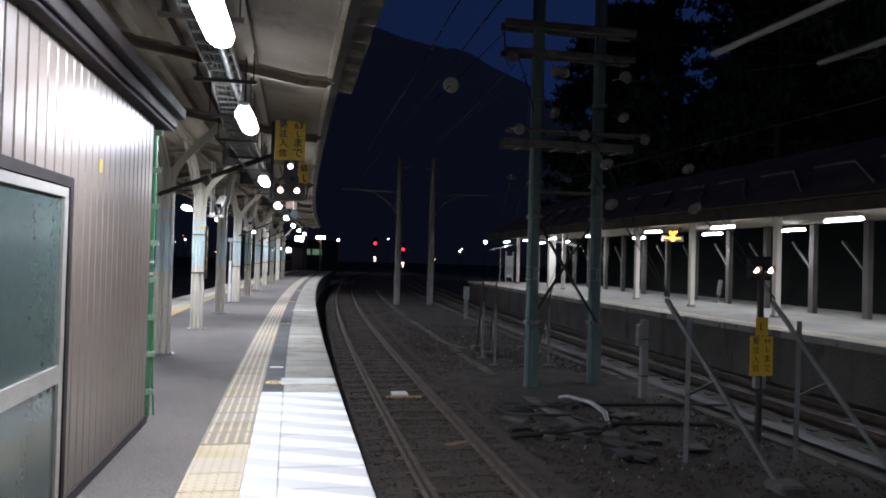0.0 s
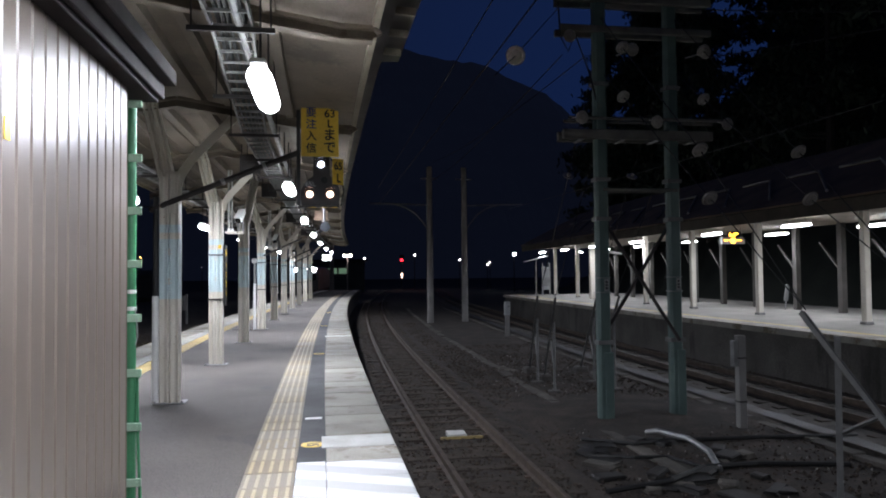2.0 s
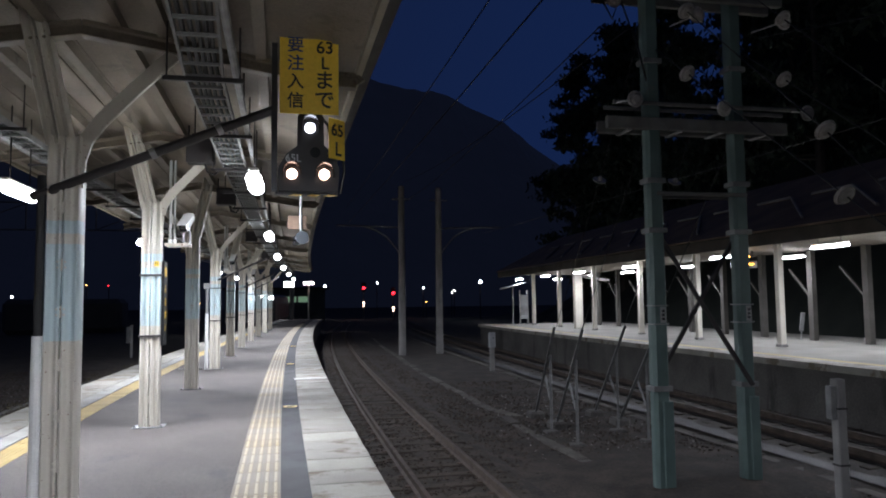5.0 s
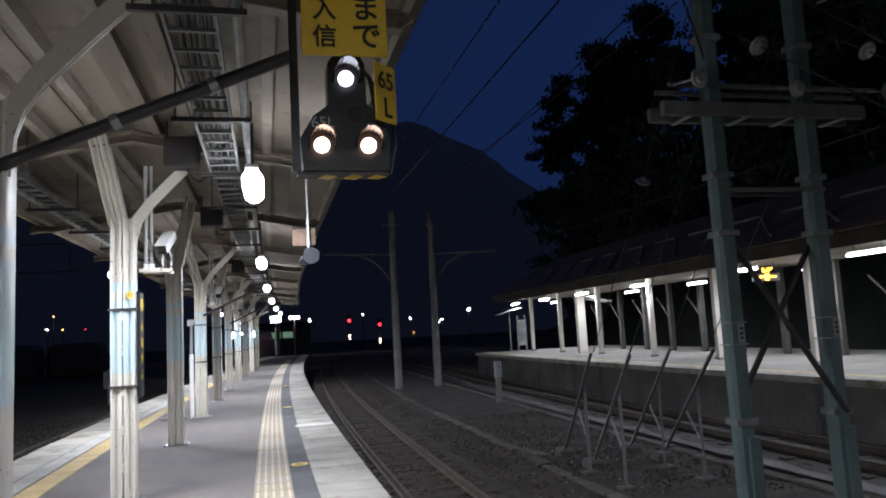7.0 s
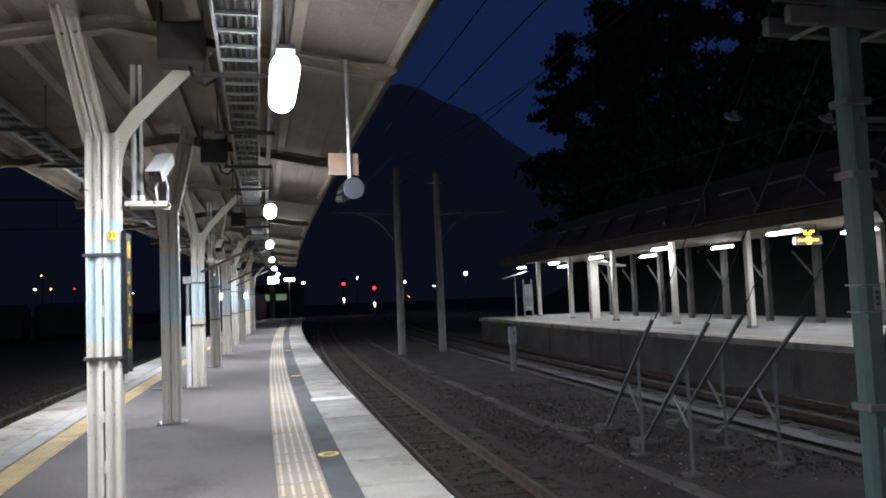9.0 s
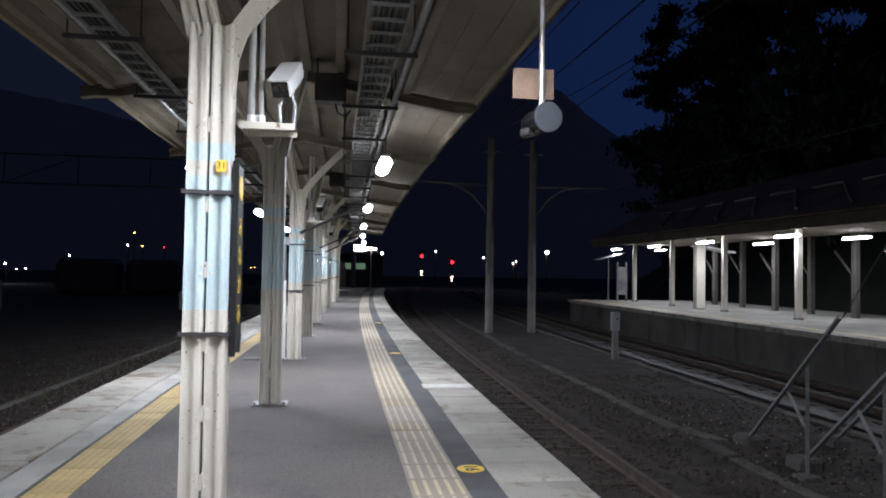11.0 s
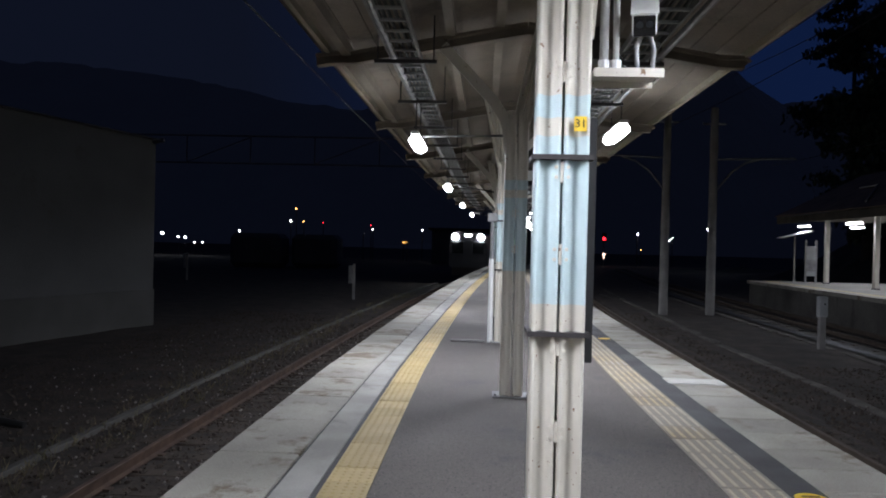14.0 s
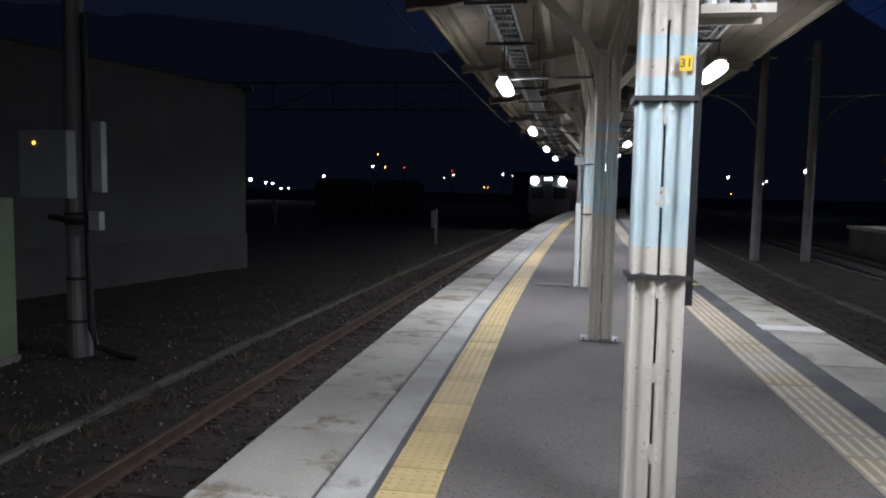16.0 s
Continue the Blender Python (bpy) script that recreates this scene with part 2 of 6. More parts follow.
MOUNT = shade("hazy_forested_mountain", (0.09, 0.11, 0.12), (0.07, 0.09, 0.10), 0.02, 0.95, 0.0, 1.0)
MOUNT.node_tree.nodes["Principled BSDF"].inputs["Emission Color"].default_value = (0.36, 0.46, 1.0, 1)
MOUNT.node_tree.nodes["Principled BSDF"].inputs["Emission Strength"].default_value = 0.0037  # air glow over the far distance, put into the ridges as faint blue emission
CABLE = plain("cable_black", (0.02, 0.02, 0.02), 0.5)
PORCELAIN = shade("porcelain", (0.30, 0.28, 0.26), (0.24, 0.22, 0.21), 8.0, 0.3, 0.05, 60)
TUBE_GLOW = glow("tube_light", (0.88, 0.93, 1.0), 20.0)
WARM_GLOW = glow("warm_signal_lens", (1.0, 0.66, 0.52), 4.0)
COOL_GLOW = glow("white_signal_lens", (0.80, 0.85, 1.0), 2.6)

# ---------------------------------------------------------------- mesh helpers


def bend(y):
    """How far the line of the platform has swung to the right at y."""
    return 0.00075 * (y - 17.0) ** 2


def taper(y):
    """How far the far end of the platform has narrowed on its left side."""
    return 0.016 * max(y - 20.0, 0.0)


def part(name, bm, material, parent=None, label=""):
    bmesh.ops.recalc_face_normals(bm, faces=bm.faces)
    me = bpy.data.meshes.new(name)
    bm.to_mesh(me)
    bm.free()
    me.materials.append(material)
    ob = new(name, me)
    if parent:
        ob.parent = parent
    if label:
        tagged(ob, label)
    return ob


def thing(name, label, category, at=(0, 0, 0), group="", kind="", turn=0.0):
    ob = new(name)
    ob.matrix_basis = pose(*at, 0, 0, turn)
    return tagged(ob, label, category, group, kind)


def box(bm, x0, x1, y0, y1, z0, z1, m=None, bevel=0.0):
    vs = [bm.verts.new((x, y, z)) for x in (x0, x1) for y in (y0, y1) for z in (z0, z1)]
    fs = [bm.faces.new([vs[i] for i in f]) for f in ((0, 1, 3, 2), (4, 6, 7, 5), (0, 4, 5, 1), (2, 3, 7, 6), (0, 2, 6, 4), (1, 5, 7, 3))]
    if bevel:
        edges = {e for f in fs for e in f.edges}
        r = bmesh.ops.bevel(bm, geom=list(edges), offset=bevel, segments=1, affect="EDGES")
        vs = list({v for f in r["faces"] for v in f.verts} | {v for v in vs if v.is_valid})
    if m is not None:
        for v in vs:
            v.co = m @ v.co
    return bm


def ring(bm, centre, side, up, r, n, sy=1.0):
    return [bm.verts.new(centre + side * (r * math.cos(2 * math.pi * i / n)) + up * (r * sy * math.sin(2 * math.pi * i / n))) for i in range(n)]


def rod(bm, pts, r, n=8, r2=None):
    """A round rod or pipe along a line of points."""
    pts = [Vector(p) for p in pts]
    prev = None
    for i, p in enumerate(pts):
        way = (pts[min(i + 1, len(pts) - 1)] - pts[max(i - 1, 0)]).normalized()
        ref = Vector((0, 0, 1)) if abs(way.z) < 0.9 else Vector((0, 1, 0))
        side = way.cross(ref).normalized()
        up = side.cross(way)
        rr = r if r2 is None else r + (r2 - r) * i / (len(pts) - 1)
        now = ring(bm, p, side, up, rr, n)
        if prev:
            for j in range(n):
                bm.faces.new((prev[j], prev[(j + 1) % n], now[(j + 1) % n], now[j]))
        else:
            bm.faces.new(now)
        prev = now
    bm.faces.new(prev)
    return bm


def sweep(bm, pts, profile, ref=(0, 0, 1)):
    """A profile of (side, up) points carried along a line of points."""
    pts, ref = [Vector(p) for p in pts], Vector(ref)
    prev = None
    for i, p in enumerate(pts):
        way = (pts[min(i + 1, len(pts) - 1)] - pts[max(i - 1, 0)]).normalized()
        side = way.cross(ref).normalized()
        up = side.cross(way)
        now = [bm.verts.new(p + side * a + up * b) for a, b in profile]
        if prev:
            for j in range(len(now)):
                bm.faces.new((prev[j], prev[(j + 1) % len(now)], now[(j + 1) % len(now)], now[j]))
        else:
            bm.faces.new(now)
        prev = now
    bm.faces.new(prev)
    return bm


def rect(w, h):
    return [(-w / 2, -h / 2), (w / 2, -h / 2), (w / 2, h / 2), (-w / 2, h / 2)]


def line_at(off, z, y0, y1, step=2.0, narrow=0.0):
    """Points along the platform's line at an offset from it."""
    n = max(2, int(round((y1 - y0) / step)) + 1)
    ys = [y0 + (y1 - y0) * i / (n - 1) for i in range(n)]
    return [(off + bend(y) + narrow * taper(y), y, z) for y in ys]


def band(bm, o0, o1, z0, z1, y0, y1, step=2.0, n0=0.0, n1=0.0):
    """A long strip between two offsets from the platform's line."""
    a, b = line_at(o0, 0, y0, y1, step, n0), line_at(o1, 0, y0, y1, step, n1)
    prev = None
    for p, q in zip(a, b):
        now = [bm.verts.new(c) for c in ((p[0], p[1], z0), (q[0], q[1], z0), (q[0], q[1], z1), (p[0], p[1], z1))]
        if prev:
            for j in range(4):
                bm.faces.new((prev[j], prev[(j + 1) % 4], now[(j + 1) % 4], now[j]))
        else:
            bm.faces.new(now)
        prev = now
    bm.faces.new(prev)
    return bm


def disc(bm, centre, axis, r, depth, n=20, r2=None):
    c, a = Vector(centre), Vector(axis).normalized()
    return rod(bm, [c - a * depth / 2, c + a * depth / 2], r, n, r2)


def face_text(name, body, size, m, material, parent, label="", bold=0.0):
    """Lettering as a flat mesh, standing a little proud of its board."""
    cu = bpy.data.curves.new(name, "FONT")
    cu.body, cu.size, cu.align_x, cu.align_y, cu.extrude = body, size, "CENTER", "CENTER", 0.001
    cu.offset = bold * size
    tmp = bpy.data.objects.new(name, cu)
    me = bpy.data.meshes.new_from_object(tmp)
    me.transform(m)
    me.materials.clear()
    me.materials.append(material)
    bpy.data.objects.remove(tmp)
    ob = new(name, me)
    ob.parent = parent
    if label:
        tagged(ob, label)
    return ob

# ---------------------------------------------------------------- ground and tracks
RAIL_Z, GROUND_Z = -1.10, -1.36
TRACK_R, TRACK_L, TRACK_2 = 2.22, -5.85, 10.1


def lay_ground():
    bm = bmesh.new()
    xs = [-900, -300, -120, -60, -40] + [-30 + 1.5 * i for i in range(41)] + [40, 60, 120, 300, 900]
    ys = [-300, -80, -30] + [-12 + 1.5 * i for i in range(66)] + [95, 110, 140, 200, 300, 600, 1500]
    grid = [[bm.verts.new((x, y, GROUND_Z + (0.05 * noise.noise(Vector((x * 0.5, y * 0.5, 0))) + 0.13 * math.exp(-((x - 6.1) ** 2 + (y - 15.3) ** 2) / 2.8) if abs(x) < 31 and -12 < y < 86 else 0.0))) for x in xs] for y in ys]
    for a, b in zip(grid, grid[1:]):
        for i in range(len(xs) - 1):
            bm.faces.new((a[i], a[i + 1], b[i + 1], b[i]))
    g = part("ground", bm, BALLAST)
    for p in g.data.polygons:
        p.use_smooth = True
    tagged(g, "dark dusty ballast and bare earth between the tracks", "ground", kind="structure")


RAIL_PROFILE = [(-0.06, 0), (0.06, 0), (0.06, 0.015), (0.012, 0.03), (0.012, 0.11), (0.034, 0.12), (0.034, 0.15), (0.026, 0.157), (-0.026, 0.157), (-0.034, 0.15), (-0.034, 0.12), (-0.012, 0.11), (-0.012, 0.03), (-0.06, 0.015)]


def lay_track(off, y0, y1, label, narrow=0.0, bed=None, steel=None):
    t = thing("railway_track", label, "railway track", kind="structure")
    for s in (-0.565, 0.565):
        bm = bmesh.new()
        sweep(bm, line_at(off + s, RAIL_Z - 0.157, y0, y1, 2.0, narrow), RAIL_PROFILE)
        part("rail", bm, steel or RAILTOP, t, "rust-brown steel rail with a worn head")
    bm = bmesh.new()
    box(bm, -1.05, 1.05, -0.11, 0.11, -0.13, 0.0, bevel=0.012)
    first = part("sleeper", bm, SLEEPER, t, "dark weathered timber sleeper")
    n = int((min(y1, 74) - y0) / 0.66)
    for i in range(n):
        y = y0 + 0.3 + i * 0.66
        o = first if i == 0 else new("sleeper", first.data)
        o.parent = t
        o.matrix_basis = pose(off + bend(y) + narrow * taper(y), y, RAIL_Z - 0.16 + random.uniform(-0.012, 0.004), 0, 0, random.uniform(-1.2, 1.2) - math.degrees(0.0015 * (y - 17)))
    bm = bmesh.new()
    for i in range(n):
        y = y0 + 0.3 + i * 0.66
        for s in (-0.66, -0.47, 0.47, 0.66):
            x = off + bend(y) + narrow * taper(y) + s
            box(bm, x - 0.04, x + 0.04, y - 0.05, y + 0.05, RAIL_Z - 0.165, RAIL_Z - 0.14)
    part("rail_fastening", bm, OILRUST, t, "rusty plates and spikes holding the rails")
    # raised bed between and beside the sleepers
    bm = bmesh.new()
    pts = line_at(off, 0, y0, y1, 0.5, narrow)
    prof = [(-1.75, -0.34), (-1.2, -0.20), (-0.8, -0.168), (-0.565, -0.20), (-0.3, -0.178), (0.0, -0.170), (0.3, -0.178), (0.565, -0.20), (0.8, -0.168), (1.2, -0.20), (1.75, -0.34)]
    prev = None
    for x, y, _ in pts:
        now = [bm.verts.new((x + a, y, RAIL_Z + b + 0.032 * noise.noise(Vector((a * 3, y * 2.3, off))))) for a, b in prof]
        if prev:
            for i in range(len(prof) - 1):
                bm.faces.new((prev[i], prev[i + 1], now[i + 1], now[i]))
        prev = now
    part("ballast_bed", bm, bed or BALLAST, t, "dark ballast packed between the sleepers")
    if bed:  # near-black strips that put the rails' shade into the ballast colour
        for s in (-0.565, 0.565):
            bm = bmesh.new()
            band(bm, off + s - 0.20, off + s + 0.20, RAIL_Z - 0.19, RAIL_Z - 0.145, y0, y1, 2.0)
            part("rail_shade_strip", bm, RAILSHADE, t, "near-black ballast strip holding the rail's shade in its colour")


def scatter_stones():
    """Loose ballast stones, nearest the camera's line."""
    bm = bmesh.new()
    rnd = random.Random(7)
    spots = []
    for n, o0, o1, y0, y1 in ((9000, 0.75, 4.4, 2.0, 24.0), (4000, 0.75, 4.4, 24.0, 44.0), (5200, 4.4, 8.3, 6.0, 30.0), (2500, 8.9, 12.0, 8.0, 34.0), (8500, -8.2, -4.4, 13.0, 36.0), (5200, -12.5, -8.2, 16.0, 40.0)):
        for _ in range(n):
            spots.append((rnd.uniform(o0, o1), rnd.uniform(y0, y1)))
    for o, y in spots:
        x = o + bend(y)
        d = min(abs(o - TRACK_R), abs(o - TRACK_L))
        z = RAIL_Z - 0.17 if d < 1.0 else max(GROUND_Z + 0.01, RAIL_Z - 0.18 - (d - 1.0) * 0.23)
        s = rnd.choice((0.014, 0.018, 0.024, 0.03, 0.044))
        m = pose(x, y, z, rnd.uniform(0, 360), rnd.uniform(0, 360), rnd.uniform(0, 360))
        vs = [bm.verts.new(m @ Vector(c)) for c in ((s, 0.2 * s, 0), (-s, 0.3 * s, 0.1 * s), (0, s, 0.2 * s), (0.1 * s, -s, 0), (0, 0, 0.8 * s), (0.1 * s, 0, -0.7 * s))]
        for a, b, c in ((0, 2, 4), (2, 1, 4), (1, 3, 4), (3, 0, 4), (2, 0, 5), (1, 2, 5), (3, 1, 5), (0, 3, 5)):
            bm.faces.new((vs[a], vs[b], vs[c]))
    g = part("ballast_stones", bm, STONE)
    tagged(g, "loose dark grey-brown ballast stones along the tracks", "gravel", kind="stuff")
    # paler chips among them
    bm = bmesh.new()
    for n, o0, o1, y0, y1 in ((900, -8.0, -4.3, 13.0, 34.0), (420, -11.0, -8.0, 15.0, 34.0), (520, 4.2, 7.8, 8.0, 26.0)):
        for _ in range(n):
            o, y = rnd.uniform(o0, o1), rnd.uniform(y0, y1)
            d = min(abs(o - TRACK_R), abs(o - TRACK_L))
            z = RAIL_Z - 0.155 if d < 1.0 else max(GROUND_Z + 0.025, RAIL_Z - 0.165 - (d - 1.0) * 0.23)
            s = rnd.choice((0.010, 0.014, 0.018, 0.026))
            m = pose(o + bend(y), y, z, rnd.uniform(0, 360), rnd.uniform(0, 360), rnd.uniform(0, 360))
            vs = [bm.verts.new(m @ Vector(c)) for c in ((s, 0.2 * s, 0), (-s, 0.3 * s, 0.1 * s), (0, s, 0.2 * s), (0.1 * s, -s, 0), (0, 0, 0.8 * s), (0.1 * s, 0, -0.7 * s))]
            for a, b, c in ((0, 2, 4), (2, 1, 4), (1, 3, 4), (3, 0, 4), (2, 0, 5), (1, 2, 5), (3, 1, 5), (0, 3, 5)):
                bm.faces.new((vs[a], vs[b], vs[c]))
    g = part("pale_chips", bm, PALESTONE)
    tagged(g, "pale stone chips scattered over the dark ballast", "gravel", kind="stuff")


def grow_weeds():
    """Dry weeds along the old kerb of the left-hand track."""
    bm = bmesh.new()
    rnd = random.Random(21)
    for _ in range(520):
        y = rnd.uniform(15.0, 52.0)
        x = rnd.choice((-7.75, -7.45, -8.15)) + rnd.gauss(0, 0.16) + bend(y) + taper(y)
        for _ in range(rnd.randint(3, 6)):
            h, a, lean = rnd.uniform(0.05, 0.19), rnd.uniform(0, 6.28), rnd.uniform(0.02, 0.11)
            bx, by, w = x + rnd.gauss(0, 0.03), y + rnd.gauss(0, 0.03), 0.0035
            ca, sa = math.cos(a), math.sin(a)
            z = GROUND_Z + 0.01
            q = [bm.verts.new(v) for v in ((bx - sa * w, by + ca * w, z), (bx + sa * w, by - ca * w, z), (bx + ca * lean * 0.5 + sa * w * 0.7, by + sa * lean * 0.5 - ca * w * 0.7, z + h * 0.65), (bx + ca * lean, by + sa * lean, z + h), (bx + ca * lean * 0.5 - sa * w * 0.7, by + sa * lean * 0.5 + ca * w * 0.7, z + h * 0.65))]
            bm.faces.new(q)
    g = part("dry_weeds", bm, WEED)
    tagged(g, "thin dry weeds growing along the old kerb", "weeds", kind="stuff")


WEED = shade("dry_weed", (0.20, 0.165, 0.10), (0.11, 0.105, 0.055), 2.0, 0.9, 0.0, 20)


# ---------------------------------------------------------------- the near platform
Y0, Y1 = -14.0, 74.0


def build_platform():
    p = thing("platform", "long grey asphalt island platform with concrete edges", "platform", kind="structure")
    bm = bmesh.new()
    band(bm, -3.92, 0.42, -1.5, -0.05, Y0, Y1, 2.0, 1.0, 0.0)
    part("platform_core", bm, WALLCONC, p, "dark stained concrete platform wall")
    bm = bmesh.new()
    band(bm, -2.94, -0.705, -0.05, 0.0, Y0, Y1, 1.0, 1.0, 0.0)
    part("asphalt_surface", bm, ASPHALT, p, "worn grey asphalt with darker patches")
    bm = bmesh.new()
    band(bm, -0.305, -0.062, -0.05, -0.002, 7.5, Y1, 1.0)
    part("grey_strip", bm, GREYBAND, p, "dark grey strip between tactile paving and edge slabs")
    bm = bmesh.new()
    band(bm, -3.52, -3.28, -0.05, 0.0, Y0, Y1, 1.0, 1.0, 1.0)
    part("kerb_strip", bm, KERB, p, "pale concrete strip inside the edge slabs")
    bm = bmesh.new()
    band(bm, -3.28, -3.245, -0.05, -0.012, Y0, Y1, 1.0, 1.0, 1.0)
    part("drain_strip", bm, GREYBAND, p, "narrow dark joint beside the tactile paving")
    bm = bmesh.new()
    band(bm, -3.55, -3.50, -0.05, -0.02, Y0, Y1, 1.0, 1.0, 1.0)
    part("edge_gap", bm, GREYBAND, p, "dark open joint behind the edge slabs")
    bm = bmesh.new()
    band(bm, -0.305, -0.070, -0.05, -0.001, Y0, 7.5, 1.0)
    part("hatched_strip", bm, SLAB_WHITE, p, "white and grey hatched paint beside the edge slabs")
    for ya, yb in ((7.95, 8.4), (19.62, 19.95)):
        bm = bmesh.new()
        band(bm, -0.10, 0.56, 0.004, 0.009, ya, yb, 0.2)
        part("white_mark", bm, WORNWHITE, p, "worn white painted boarding mark")
    # edge slabs, one by one
    rnd = random.Random(3)

    def slab(name, length, width, white):
        bm = bmesh.new()
        box(bm, -width / 2, width / 2, -length / 2 + 0.006, length / 2 - 0.006, -0.16, 0.0, bevel=0.009)
        ob = part(name, bm, SLAB_WHITE if white else SLAB, p)
        return ob

    y, k = Y0, 0
    bases = {}
    while y < Y1:
        length = 0.5
        white = y < 7.3
        if white not in bases:
            bases[white] = slab("edge_slab", length, 0.64, white)
            o = bases[white]
        else:
            o = new("edge_slab", bases[white].data)
            o.parent = p
        yc = y + length / 2
        o.matrix_basis = pose(0.255 + bend(yc), yc, rnd.uniform(-0.004, 0.004), 0, rnd.uniform(-0.3, 0.3), -math.degrees(0.0015 * (yc - 17)))
        y += length
    y = Y0
    base = None
    while y < Y1:
        length = 0.98
        if base is None:
            base = o = slab("edge_slab", length, 0.60, False)
        else:
            o = new("edge_slab", base.data)
            o.parent = p
        yc = y + length / 2
        o.matrix_basis = pose(-3.85 + bend(yc) + taper(yc), yc, rnd.uniform(-0.004, 0.004), 0, rnd.uniform(-0.3, 0.3), -math.degrees(0.0015 * (yc - 17) + (0.016 if yc > 20 else 0)))
        y += length

    # tactile paving, one tile after another
    def tile(size, dots, material):
        bm = bmesh.new()
        h = size / 2 - 0.0035
        box(bm, -h, h, -h, h, -0.05, 0.002)
        if dots < 0:
            for i in range(-dots):
                cx = -h + (i + 0.5) * 2 * h / -dots
                a = [bm.verts.new((cx + u * 0.0145, v * (h - 0.02), 0.002)) for u, v in ((-1, -1), (1, -1), (1, 1), (-1, 1))]
                b = [bm.verts.new((cx + u * 0.0085, v * (h - 0.027), 0.007)) for u, v in ((-1, -1), (1, -1), (1, 1), (-1, 1))]
                for f in [bm.faces.new(b)] + [bm.faces.new((a[q], a[(q + 1) % 4], b[(q + 1) % 4], b[q])) for q in range(4)]:
                    f.material_index = 1
        for i in range(dots):
            for j in range(dots):
                cx, cy = -h + (i + 0.5) * 2 * h / dots, -h + (j + 0.5) * 2 * h / dots
                a = [bm.verts.new((cx + 0.016 * math.cos(q * 1.0472), cy + 0.016 * math.sin(q * 1.0472), 0.002)) for q in range(6)]
                b = [bm.verts.new((cx + 0.010 * math.cos(q * 1.0472), cy + 0.010 * math.sin(q * 1.0472), 0.007)) for q in range(6)]
                bm.faces.new(b)
                for q in range(6):
                    bm.faces.new((a[q], a[(q + 1) % 6], b[(q + 1) % 6], b[q]))
        ob = part("tactile_tile", bm, TACTILE_DIRT if dots < 0 else material, p)
        ob.data.materials.append(material)
        return ob

    for size, dots, material, off, nar, y0, y1, lift in ((0.40, 6, TACTILE_WORN, -0.505, 0.0, -4.0, 5.2, 0.0), (0.40, -5, TACTILE_WORN, -0.505, 0.0, 5.2, 60.0, 0.0), (0.30, 5, TACTILE_NEW, -3.09, 1.0, 8.0, 56.0, 0.002)):
        first = None
        n = round((y1 - y0) / size)
        for i in range(n):
            yc = y0 + (i + 0.5) * size
            if first is None:
                first = o = tile(size, dots, material)
            else:
                o = new("tactile_tile", first.data)
                o.parent = p
            o.matrix_basis = pose(off + bend(yc) + nar * taper(yc), yc, lift + rnd.uniform(-0.002, 0.002), 0, 0, -math.degrees(0.0015 * (yc - 17) + (nar * 0.016 if yc > 20 else 0)))
    return p


# ---------------------------------------------------------------- canopy over the near platform
EAVE_Z, RIDGE_Z, MID, HALF = 3.53, 3.92, -1.86, 2.17
COLUMN_Y = [10.70, 14.52, 18.66, 22.75, 26.9, 31.1, 35.4, 39.7, 44.0, 48.3]


def half(s):
    """Half of the canopy's width: the left slope is the shorter one."""
    return HALF if s > 0 else HALF - 0.14


